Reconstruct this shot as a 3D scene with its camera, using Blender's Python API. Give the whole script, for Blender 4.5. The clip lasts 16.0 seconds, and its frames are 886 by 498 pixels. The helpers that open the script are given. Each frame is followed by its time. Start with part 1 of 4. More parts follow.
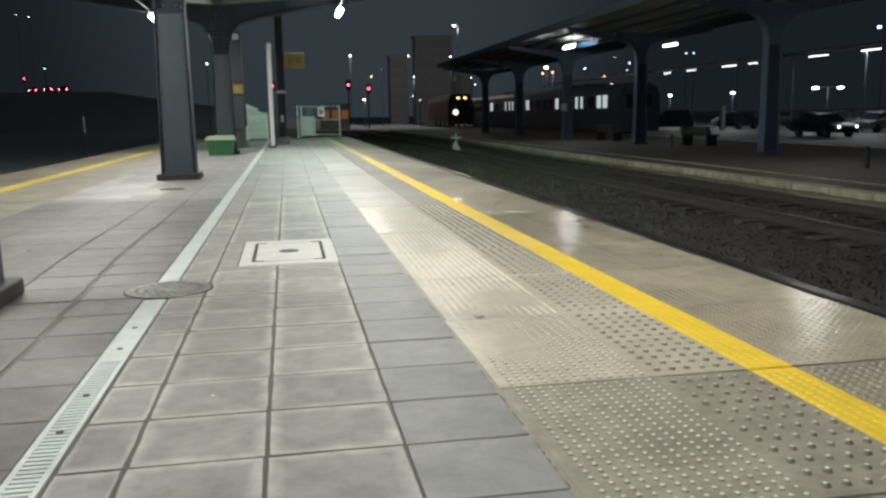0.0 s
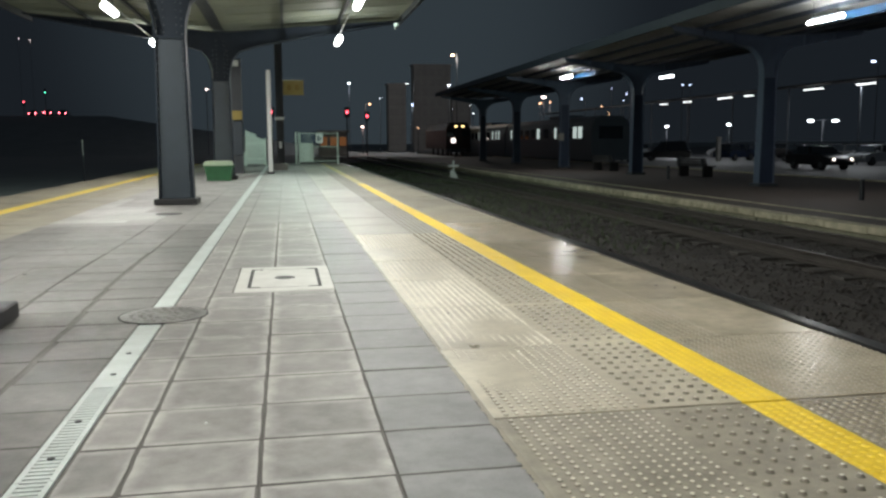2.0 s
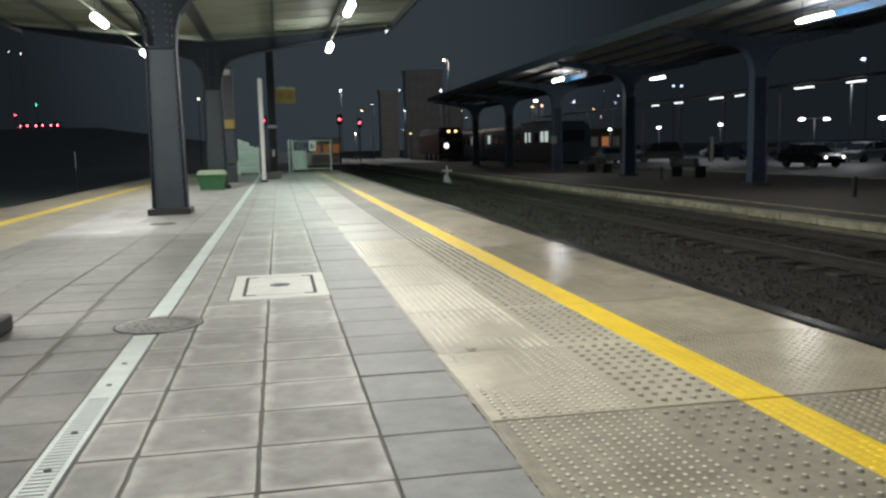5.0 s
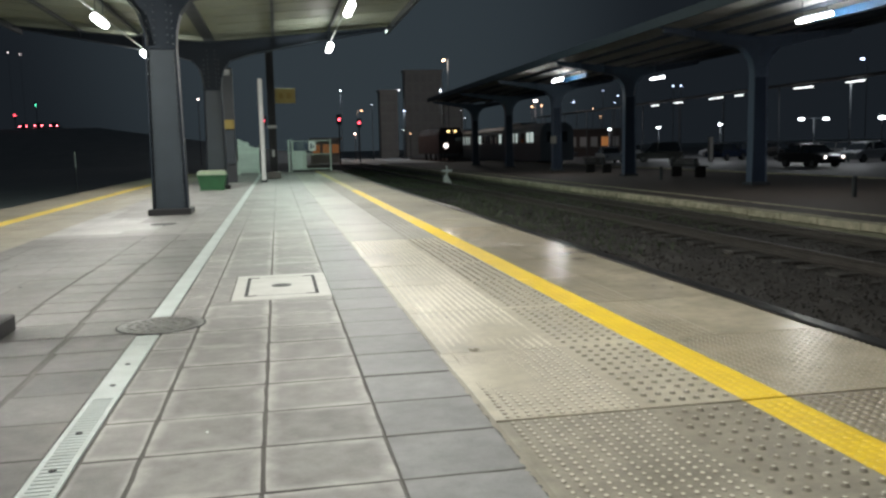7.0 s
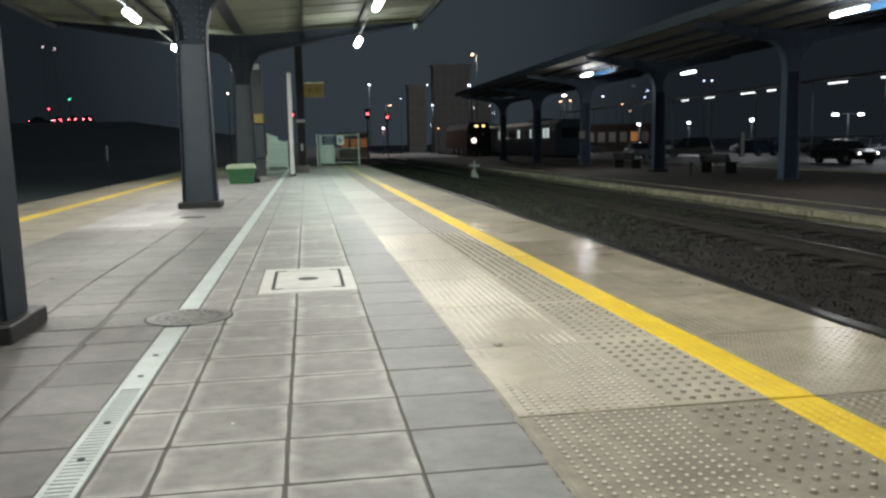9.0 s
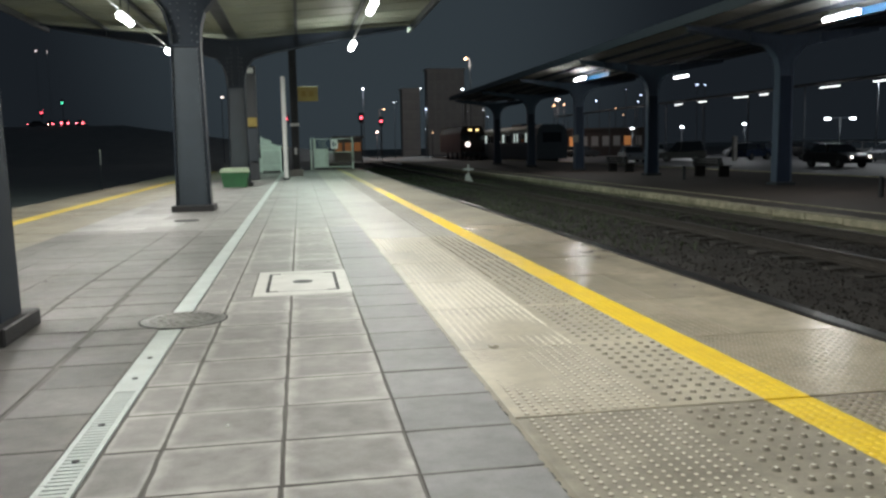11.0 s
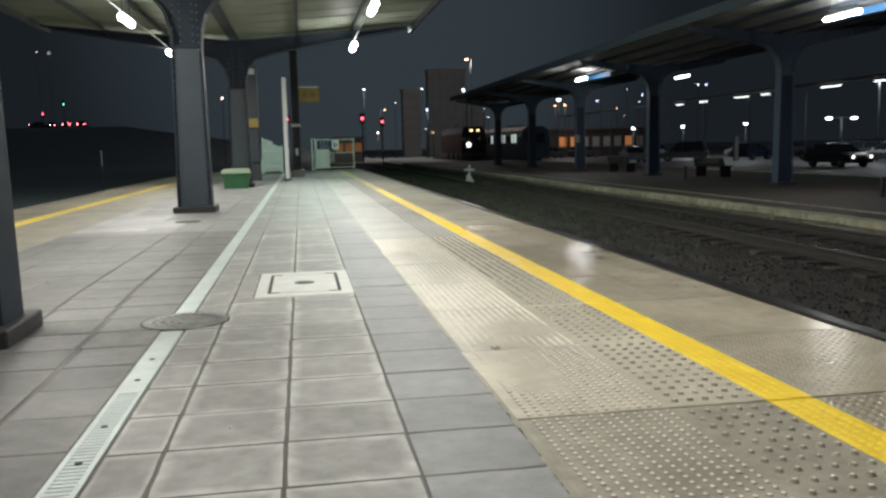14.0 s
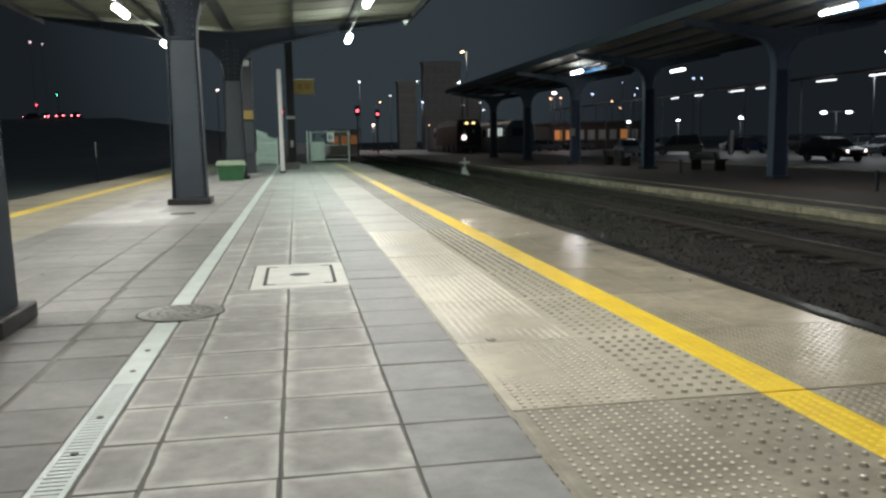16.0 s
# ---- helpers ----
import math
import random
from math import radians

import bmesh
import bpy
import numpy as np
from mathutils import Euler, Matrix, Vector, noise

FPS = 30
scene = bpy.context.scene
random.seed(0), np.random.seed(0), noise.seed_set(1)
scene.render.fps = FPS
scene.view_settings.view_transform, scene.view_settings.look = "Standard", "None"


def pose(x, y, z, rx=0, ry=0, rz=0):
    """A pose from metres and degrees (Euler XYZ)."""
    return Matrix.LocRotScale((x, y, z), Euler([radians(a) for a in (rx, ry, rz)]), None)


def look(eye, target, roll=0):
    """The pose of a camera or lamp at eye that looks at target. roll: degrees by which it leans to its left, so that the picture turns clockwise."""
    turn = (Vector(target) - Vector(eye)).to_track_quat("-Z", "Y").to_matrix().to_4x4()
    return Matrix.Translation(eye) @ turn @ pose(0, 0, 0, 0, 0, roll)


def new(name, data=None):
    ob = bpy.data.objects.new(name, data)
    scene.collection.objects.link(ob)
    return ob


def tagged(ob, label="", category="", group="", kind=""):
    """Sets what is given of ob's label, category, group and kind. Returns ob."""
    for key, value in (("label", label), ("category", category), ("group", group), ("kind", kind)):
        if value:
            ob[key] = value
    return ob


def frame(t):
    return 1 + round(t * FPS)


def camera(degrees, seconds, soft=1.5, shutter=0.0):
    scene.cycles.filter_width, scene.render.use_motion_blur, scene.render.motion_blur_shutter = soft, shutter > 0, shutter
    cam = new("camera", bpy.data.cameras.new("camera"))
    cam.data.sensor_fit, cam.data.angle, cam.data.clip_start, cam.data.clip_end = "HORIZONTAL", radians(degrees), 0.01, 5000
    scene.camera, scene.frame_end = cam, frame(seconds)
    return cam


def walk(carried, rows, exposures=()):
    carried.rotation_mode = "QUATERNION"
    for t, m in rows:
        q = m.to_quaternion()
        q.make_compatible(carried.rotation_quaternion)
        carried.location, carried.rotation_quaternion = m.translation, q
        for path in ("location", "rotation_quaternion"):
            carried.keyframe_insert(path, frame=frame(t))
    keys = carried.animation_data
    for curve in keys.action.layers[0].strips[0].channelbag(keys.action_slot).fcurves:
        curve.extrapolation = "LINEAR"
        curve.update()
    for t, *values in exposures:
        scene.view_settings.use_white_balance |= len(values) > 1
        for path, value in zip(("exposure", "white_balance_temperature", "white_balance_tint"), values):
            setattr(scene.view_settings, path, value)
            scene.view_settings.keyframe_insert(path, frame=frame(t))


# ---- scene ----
cam = camera(55.3, 16.0, soft=2.6)

PATH = [
    (0, (0.103, -2.834, 0.993), (0.453, -0.891, 0.678), -1.0),
    (0.5, (0.107, -2.836, 0.995), (0.457, -0.892, 0.68), -1.0),
    (1, (0.104, -2.839, 0.998), (0.454, -0.891, 0.708), -1.1),
    (1.5, (0.1, -2.843, 0.997), (0.451, -0.893, 0.726), -0.4),
    (2, (0.104, -2.844, 1.002), (0.465, -0.893, 0.751), -0.3),
    (2.5, (0.109, -2.839, 1.0), (0.482, -0.889, 0.759), -0.3),
    (3, (0.106, -2.84, 1.0), (0.48, -0.89, 0.759), -0.3),
    (3.5, (0.1, -2.837, 0.996), (0.475, -0.887, 0.756), -0.3),
    (4, (0.106, -2.837, 0.994), (0.48, -0.887, 0.755), -1.3),
    (6.5, (0.1, -2.843, 0.994), (0.473, -0.893, 0.755), -1.4),
    (7, (0.09, -2.842, 0.997), (0.464, -0.892, 0.758), -1.4),
    (7.5, (0.087, -2.846, 0.993), (0.415, -0.889, 0.74), -1.3),
    (8, (0.094, -2.849, 0.992), (0.397, -0.888, 0.739), -1.2),
    (8.5, (0.1, -2.85, 0.995), (0.403, -0.889, 0.746), -1.2),
    (9, (0.1, -2.844, 0.997), (0.41, -0.884, 0.747), -1.2),
    (11.5, (0.092, -2.844, 0.986), (0.417, -0.885, 0.746), -1.2),
    (12, (0.091, -2.851, 0.988), (0.412, -0.892, 0.747), -1.2),
    (12.5, (0.087, -2.851, 0.993), (0.408, -0.891, 0.754), -1.2),
    (13, (0.087, -2.849, 0.991), (0.409, -0.89, 0.754), -1.2),
    (13.5, (0.089, -2.845, 0.992), (0.411, -0.885, 0.755), -1.2),
    (14, (0.09, -2.845, 0.991), (0.412, -0.886, 0.751), -1.3),
    (14.5, (0.088, -2.847, 0.994), (0.411, -0.89, 0.736), -1.2),
    (15, (0.089, -2.845, 0.993), (0.413, -0.888, 0.736), -1.2),
    (15.5, (0.087, -2.846, 0.991), (0.42, -0.891, 0.734), -1.1),
    (16, (0.086, -2.849, 0.988), (0.419, -0.894, 0.731), -1.1),
]
walk(cam, [(t, look(eye, target, roll)) for t, eye, target, roll in PATH])

# ---- night sky and exposure ----
world = bpy.data.worlds.new("night_sky")
scene.world = world
world.use_nodes = True
def night_glow():
    """Dark sky that brightens softly towards the lights of the town."""
    n, l = world.node_tree.nodes, world.node_tree.links
    tc, dot, mr, mx = n.new("ShaderNodeTexCoord"), n.new("ShaderNodeVectorMath"), n.new("ShaderNodeMapRange"), n.new("ShaderNodeMix")
    dot.operation = "DOT_PRODUCT"
    dot.inputs[1].default_value = Vector((0.08, 0.97, 0.13)).normalized()
    mr.interpolation_type = "SMOOTHSTEP"
    mr.inputs["From Min"].default_value, mr.inputs["From Max"].default_value = 0.935, 1.0
    mx.data_type = "RGBA"
    mx.inputs[6].default_value, mx.inputs[7].default_value = (0.0099, 0.013, 0.0169, 1), (0.03, 0.0405, 0.0485, 1)
    l.new(tc.outputs["Generated"], dot.inputs[0])
    l.new(dot.outputs["Value"], mr.inputs["Value"])
    l.new(mr.outputs[0], mx.inputs[0])
    l.new(mx.outputs[2], n["Background"].inputs[0])


night_glow()
scene.view_settings.exposure = 0.0

PLATFORM_W = 106.0
FAR_W = 50.0


def tube_lamp(name, x, y, z, watts, color, length):
    """A downward tube lamp that lies along the platform."""
    d = bpy.data.lights.new(name, "AREA")
    d.shape, d.size, d.size_y = "RECTANGLE", 0.16, length
    d.energy, d.color = watts, color
    ob = new(name, d)
    ob.location = (x, y, z)
    return ob


def point_lamp(name, x, y, z, watts, color, size=0.12):
    d = bpy.data.lights.new(name, "POINT")
    d.energy, d.color, d.shadow_soft_size = watts, color, size
    ob = new(name, d)
    ob.location = (x, y, z)
    return ob


COOL = (1.0, 0.985, 0.925)
LAMPS_RIGHT = [(1.6, -4.95), (1.6, 1.4), (1.6, 7.75), (1.6, 14.1), (1.6, 20.45)]
LAMPS_LEFT = [(-3.33, -4.2), (-3.33, 2.4), (-3.33, 9.6), (-3.33, 15.8), (-3.33, 22.0)]
LAMPS_FAR = [(14.0, 17.5, 4.08, 1.0), (14.0, 38.2, 4.14, 1.0), (18.4, 36.2, 4.05, 0.3)]
for lx, ly in LAMPS_RIGHT + LAMPS_LEFT:
    tube_lamp("canopy_light", lx, ly, 3.57, PLATFORM_W * (0.6 if ly < -2 else (1.08 if ly < 5 else 1.22) if lx > 0 else 1.5 if ly < 5 else 0.95 if ly < 10 else 1.1), COOL, 1.1)
    point_lamp("canopy_side_light", lx, ly, 3.55, 22.0 if ly < -2 else 100.0 if lx < 0 and ly < 10 else 50.0, COOL, 0.1)
for lx, ly, lz, lw in LAMPS_FAR:
    tube_lamp("far_canopy_light", lx, ly, lz - 0.14, FAR_W * lw, (1.0, 0.99, 0.95), 1.4)

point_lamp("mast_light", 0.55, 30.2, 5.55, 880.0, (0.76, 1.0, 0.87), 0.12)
for lx, ly in ((41.4, 52.5), (41.4, 58.7), (41.4, 72.4), (41.4, 83.0)):
    tube_lamp("walkway_lamp", lx, ly, 4.88, 190.0, (0.92, 0.96, 1.0), 2.4)
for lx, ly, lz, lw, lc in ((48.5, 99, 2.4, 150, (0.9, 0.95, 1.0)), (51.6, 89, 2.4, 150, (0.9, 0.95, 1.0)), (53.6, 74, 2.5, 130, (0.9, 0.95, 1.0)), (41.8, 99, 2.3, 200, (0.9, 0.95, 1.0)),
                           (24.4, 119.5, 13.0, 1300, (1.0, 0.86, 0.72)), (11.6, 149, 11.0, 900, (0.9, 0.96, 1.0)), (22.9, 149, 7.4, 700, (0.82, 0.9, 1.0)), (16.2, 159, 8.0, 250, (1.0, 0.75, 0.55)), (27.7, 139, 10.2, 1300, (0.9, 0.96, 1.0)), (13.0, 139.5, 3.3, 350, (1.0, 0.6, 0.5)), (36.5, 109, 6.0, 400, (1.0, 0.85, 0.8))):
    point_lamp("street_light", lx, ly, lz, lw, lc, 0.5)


# ---- materials ----
def mat(name, a, b=None, rough=0.7, metal=0.0, scale=6.0, fine=60.0, bump=0.15, rvar=0.1, objvar=0.0, islvar=0.0, spec=0.5, stain=0.0, rim=0.0, mottle=0.0):
    """Two colours mixed by a coarse and a fine noise, with grain relief and uneven gloss."""
    b = b or tuple(c * 0.7 for c in a)
    m = bpy.data.materials.new(name)
    m.use_nodes = True
    nt = m.node_tree
    n, l = nt.nodes, nt.links
    bs = n["Principled BSDF"]
    bs.inputs["Metallic"].default_value = metal
    bs.inputs["Specular IOR Level"].default_value = spec
    tc = n.new("ShaderNodeTexCoord")
    n1, n2 = n.new("ShaderNodeTexNoise"), n.new("ShaderNodeTexNoise")
    n1.inputs["Scale"].default_value, n2.inputs["Scale"].default_value = scale, fine
    n1.inputs["Detail"].default_value, n2.inputs["Detail"].default_value = 6, 3
    src = tc.outputs["Object"]
    if objvar or islvar:
        info = n.new("ShaderNodeObjectInfo") if objvar else n.new("ShaderNodeNewGeometry")
        rnd = info.outputs["Random"] if objvar else info.outputs["Random Per Island"]
        sh = n.new("ShaderNodeVectorMath")
        sh.operation = "MULTIPLY_ADD"
        sh.inputs[1].default_value = (1, 1, 1)
        cmb = n.new("ShaderNodeCombineXYZ")
        mul = n.new("ShaderNodeMath")
        mul.operation = "MULTIPLY"
        mul.inputs[1].default_value = 37.0
        l.new(rnd, mul.inputs[0])
        for i in range(3):
            l.new(mul.outputs[0], cmb.inputs[i])
        l.new(src, sh.inputs[0])
        l.new(cmb.outputs[0], sh.inputs[2])
        src = sh.outputs[0]
    l.new(src, n1.inputs["Vector"])
    l.new(src, n2.inputs["Vector"])
    add = n.new("ShaderNodeMath")
    add.operation = "MULTIPLY_ADD"
    add.inputs[1].default_value = 0.35
    l.new(n2.outputs[0], add.inputs[0])
    l.new(n1.outputs[0], add.inputs[2])
    rng = n.new("ShaderNodeMapRange")
    rng.inputs["From Min"].default_value, rng.inputs["From Max"].default_value = 0.42, 0.92
    l.new(add.outputs[0], rng.inputs["Value"])
    mix = n.new("ShaderNodeMix")
    mix.data_type = "RGBA"
    mix.inputs[6].default_value, mix.inputs[7].default_value = (*b, 1), (*a, 1)
    l.new(rng.outputs[0], mix.inputs[0])
    col = mix.outputs[2]
    if objvar or islvar:
        hv = n.new("ShaderNodeHueSaturation")
        mr = n.new("ShaderNodeMapRange")
        v = objvar or islvar
        mr.inputs["To Min"].default_value, mr.inputs["To Max"].default_value = 1 - v, 1 + v
        l.new(rnd, mr.inputs["Value"])
        l.new(mr.outputs[0], hv.inputs["Value"])
        l.new(col, hv.inputs["Color"])
        col = hv.outputs[0]
    for much, size, rgh in ((stain, 1.3, 0.62), (mottle, 11.0, 0.7)):
        if not much:
            continue
        # dirt in broad patches and in small blotches that run on from piece to piece
        geo = n.new("ShaderNodeNewGeometry")
        ns = n.new("ShaderNodeTexNoise")
        ns.inputs["Scale"].default_value, ns.inputs["Detail"].default_value, ns.inputs["Roughness"].default_value = size, 7, rgh
        l.new(geo.outputs["Position"], ns.inputs["Vector"])
        sr = n.new("ShaderNodeMapRange")
        sr.inputs["From Min"].default_value, sr.inputs["From Max"].default_value = 0.32, 0.68 if size < 5 else 0.6
        sr.inputs["To Min"].default_value, sr.inputs["To Max"].default_value = 1 - much, 1.0
        l.new(ns.outputs[0], sr.inputs["Value"])
        sm = n.new("ShaderNodeMix")
        sm.data_type, sm.blend_type = "RGBA", "MULTIPLY"
        sm.inputs[0].default_value = 1.0
        l.new(col, sm.inputs[6])
        l.new(sr.outputs[0], sm.inputs[7])
        col = sm.outputs[2]
    if rim:
        # pale bloom along the edges, uneven in width
        sep = n.new("ShaderNodeSeparateXYZ")
        l.new(tc.outputs["Generated"], sep.inputs[0])
        low = None
        for k in (0, 1):
            pp = n.new("ShaderNodeMath")
            pp.operation = "PINGPONG"
            pp.inputs[1].default_value = 0.5
            l.new(sep.outputs[k], pp.inputs[0])
            if low:
                mn = n.new("ShaderNodeMath")
                mn.operation = "MINIMUM"
                l.new(low, mn.inputs[0])
                l.new(pp.outputs[0], mn.inputs[1])
                low = mn.outputs[0]
            else:
                low = pp.outputs[0]
        wob = n.new("ShaderNodeMath")
        wob.operation = "MULTIPLY_ADD"
        wob.inputs[1].default_value = -0.12
        l.new(n1.outputs[0], wob.inputs[0])
        l.new(low, wob.inputs[2])
        er = n.new("ShaderNodeMapRange")
        er.inputs["From Min"].default_value, er.inputs["From Max"].default_value = -0.045, 0.075
        er.inputs["To Min"].default_value, er.inputs["To Max"].default_value = 1 + rim, 1.0
        l.new(wob.outputs[0], er.inputs["Value"])
        em = n.new("ShaderNodeMix")
        em.data_type, em.blend_type = "RGBA", "MULTIPLY"
        em.inputs[0].default_value = 1.0
        l.new(col, em.inputs[6])
        l.new(er.outputs[0], em.inputs[7])
        col = em.outputs[2]
    l.new(col, bs.inputs["Base Color"])
    rr = n.new("ShaderNodeMapRange")
    rr.inputs["To Min"].default_value, rr.inputs["To Max"].default_value = max(0.02, rough - rvar), min(1, rough + rvar)
    l.new(n1.outputs[0], rr.inputs["Value"])
    l.new(rr.outputs[0], bs.inputs["Roughness"])
    if bump:
        bp = n.new("ShaderNodeBump")
        bp.inputs["Strength"].default_value, bp.inputs["Distance"].default_value = bump, 0.01
        l.new(add.outputs[0], bp.inputs["Height"])
        l.new(bp.outputs[0], bs.inputs["Normal"])
    return m


def glow(name, color, strength):
    m = bpy.data.materials.new(name)
    m.use_nodes = True
    bs = m.node_tree.nodes["Principled BSDF"]
    bs.inputs["Base Color"].default_value = (*[min(1, c) for c in color], 1)
    bs.inputs["Emission Color"].default_value = (*color, 1)
    bs.inputs["Emission Strength"].default_value = strength
    return m


def glass(name, color=(0.02, 0.025, 0.03), rough=0.05):
    m = bpy.data.materials.new(name)
    m.use_nodes = True
    bs = m.node_tree.nodes["Principled BSDF"]
    bs.inputs["Base Color"].default_value = (*color, 1)
    bs.inputs["Roughness"].default_value = rough
    bs.inputs["Specular IOR Level"].default_value = 0.7
    return m


M_PAVER = mat("grey_concrete_paver", (0.345, 0.334, 0.315), (0.235, 0.226, 0.212), 0.6, scale=5.5, fine=150, bump=0.22, rvar=0.16, objvar=0.09, stain=0.36, rim=0.62, mottle=0.26)
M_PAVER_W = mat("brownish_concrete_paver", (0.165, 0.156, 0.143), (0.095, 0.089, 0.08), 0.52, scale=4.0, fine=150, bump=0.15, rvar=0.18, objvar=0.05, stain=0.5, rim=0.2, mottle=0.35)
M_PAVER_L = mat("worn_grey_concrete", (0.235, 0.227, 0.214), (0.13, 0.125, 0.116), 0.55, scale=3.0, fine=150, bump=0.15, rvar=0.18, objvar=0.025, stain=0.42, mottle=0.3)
M_PAVER_C = mat("bluish_concrete_paver", (0.25, 0.25, 0.25), (0.17, 0.17, 0.17), 0.55, scale=4.0, fine=150, bump=0.15, rvar=0.15, objvar=0.06, stain=0.28, rim=0.08, mottle=0.22)
M_PAVER_J = mat("grey_concrete_pavers_far", (0.34, 0.33, 0.312), (0.25, 0.242, 0.228), 0.56, scale=1.2, fine=100, bump=0.1, rvar=0.16, islvar=0.02, stain=0.4, mottle=0.25)
# a patch of pavers left of the column, paler than the rest
M_PAVER_PALE = mat("fresh_pale_concrete", (0.44, 0.435, 0.42), (0.31, 0.305, 0.292), 0.45, scale=1.6, fine=100, bump=0.08, rvar=0.14, stain=0.45, mottle=0.2)
M_PAVER_WJ = mat("brownish_concrete_pavers_far", (0.215, 0.199, 0.18), (0.135, 0.124, 0.112), 0.56, scale=1.2, fine=100, bump=0.1, rvar=0.16, islvar=0.08, stain=0.45, mottle=0.25)
M_JOINT = mat("dark_mortar", (0.15, 0.142, 0.131), (0.085, 0.08, 0.074), 0.9, scale=5, fine=90)
M_BEIGE = mat("cream_cast_slab", (0.6, 0.555, 0.438), (0.43, 0.394, 0.309), 0.33, scale=3.2, fine=110, bump=0.12, rvar=0.12, objvar=0.05, stain=0.32, mottle=0.24)
# stud crowns worn pale to hold the glint; dark sides stand in for shade
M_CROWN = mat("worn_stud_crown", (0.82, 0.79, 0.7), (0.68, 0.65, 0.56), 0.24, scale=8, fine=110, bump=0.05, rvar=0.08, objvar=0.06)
M_STUD_SHADE = mat("grime_round_studs", (0.235, 0.212, 0.163), (0.145, 0.131, 0.102), 0.5, scale=9, fine=110, bump=0.1, rvar=0.1)
M_BEIGE_OUT = mat("trodden_brown_slab", (0.5, 0.445, 0.34), (0.345, 0.303, 0.226), 0.215, scale=3.2, fine=110, bump=0.03, rvar=0.06, objvar=0.06, stain=0.3, mottle=0.2)
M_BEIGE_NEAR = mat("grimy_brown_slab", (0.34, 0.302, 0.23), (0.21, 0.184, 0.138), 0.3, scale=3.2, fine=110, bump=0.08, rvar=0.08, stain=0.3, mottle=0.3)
# stud sides of the outer slabs, their shade put into the colour
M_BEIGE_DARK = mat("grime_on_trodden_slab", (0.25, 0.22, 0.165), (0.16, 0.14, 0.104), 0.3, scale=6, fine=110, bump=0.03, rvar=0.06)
M_BEIGE_PALE = mat("pale_trodden_slab", (0.365, 0.352, 0.308), (0.27, 0.259, 0.226), 0.5, scale=3.2, fine=110, bump=0.1, rvar=0.12, objvar=0.07, stain=0.25, mottle=0.15)
M_BEIGE_FAR = mat("dusty_brown_slab", (0.36, 0.328, 0.255), (0.25, 0.226, 0.17), 0.5, scale=3.2, fine=110, bump=0.08, rvar=0.1, objvar=0.06, stain=0.38, mottle=0.15)
M_BEIGE_DIRTY = mat("grimy_cream_slab", (0.41, 0.377, 0.3), (0.27, 0.247, 0.193), 0.34, scale=4, fine=110, bump=0.16, rvar=0.12, objvar=0.03, stain=0.3, mottle=0.34)
M_YELLOW = mat("yellow_paint", (0.8, 0.58, 0.03), (0.62, 0.42, 0.02), 0.45, scale=4, fine=90, bump=0.15)
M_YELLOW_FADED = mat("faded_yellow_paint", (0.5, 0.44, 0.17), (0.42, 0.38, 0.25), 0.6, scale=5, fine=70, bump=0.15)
M_YELLOW_OLD = mat("worn_yellow_paint", (0.72, 0.53, 0.05), (0.52, 0.39, 0.09), 0.55, scale=4, fine=70, bump=0.15)
M_NOSE = mat("black_edge_rubber", (0.012, 0.011, 0.011), (0.007, 0.007, 0.007), 0.34, scale=5, fine=80, bump=0.04, rvar=0.08, spec=0.22)
M_GALV = mat("galvanised_steel", (0.54, 0.59, 0.57), (0.38, 0.42, 0.405), 0.5, metal=0.25, scale=5, fine=90, bump=0.05)
M_WHITEFRAME = mat("pale_cover_concrete", (0.58, 0.575, 0.54), (0.42, 0.415, 0.385), 0.6, scale=6, fine=120, bump=0.1)
M_IRON = mat("cast_iron", (0.23, 0.225, 0.21), (0.12, 0.118, 0.11), 0.45, metal=0.4, scale=18, fine=120, bump=0.5)
M_LID = mat("mottled_manhole_iron", (0.3, 0.295, 0.28), (0.06, 0.058, 0.054), 0.38, metal=0.45, scale=12, fine=140, bump=0.7)
M_BLACK = mat("black_slot", (0.05, 0.05, 0.05), (0.03, 0.03, 0.03), 0.9)
M_STEEL = mat("slate_grey_steel_paint", (0.037, 0.052, 0.066), (0.026, 0.037, 0.048), 0.5, scale=3, fine=60, bump=0.08)
# beams and flanges: the slate paint darkened to stand for weaker lamplight
M_STEEL_M = mat("slate_grey_beam_paint", (0.017, 0.026, 0.038), (0.012, 0.018, 0.028), 0.55, scale=3, fine=60, bump=0.08, spec=0.25)
M_STEEL_D = mat("dark_grey_steel_paint", (0.045, 0.052, 0.06), (0.03, 0.036, 0.042), 0.5, scale=3, fine=60, bump=0.08)
# rivets paler than the columns, the lamps' glint put into their colour
M_RIVET = mat("worn_rivet_steel", (0.09, 0.105, 0.12), (0.05, 0.06, 0.072), 0.4, metal=0.3, scale=30, fine=90, bump=0.05)
M_BASE = mat("grimy_black_base_paint", (0.02, 0.02, 0.022), (0.015, 0.015, 0.016), 0.6, scale=6, fine=70, bump=0.25)
M_BLUE = mat("blue_steel_paint", (0.11, 0.145, 0.21), (0.085, 0.115, 0.17), 0.42, scale=3, fine=60, bump=0.06)
# shaded copy of the blue for column panels; flanges stay lighter, as if lit
M_BLUE_P = mat("navy_steel_paint", (0.026, 0.041, 0.072), (0.019, 0.03, 0.055), 0.5, scale=3, fine=60, bump=0.06)
M_BLUE_D = mat("dull_dark_blue_steel_paint", (0.075, 0.092, 0.12), (0.055, 0.07, 0.092), 0.6, scale=3, fine=60, bump=0.06)
M_BLUE_L = mat("light_blue_steel_paint", (0.05, 0.17, 0.36), (0.04, 0.13, 0.29), 0.45, scale=3, fine=60, bump=0.06)
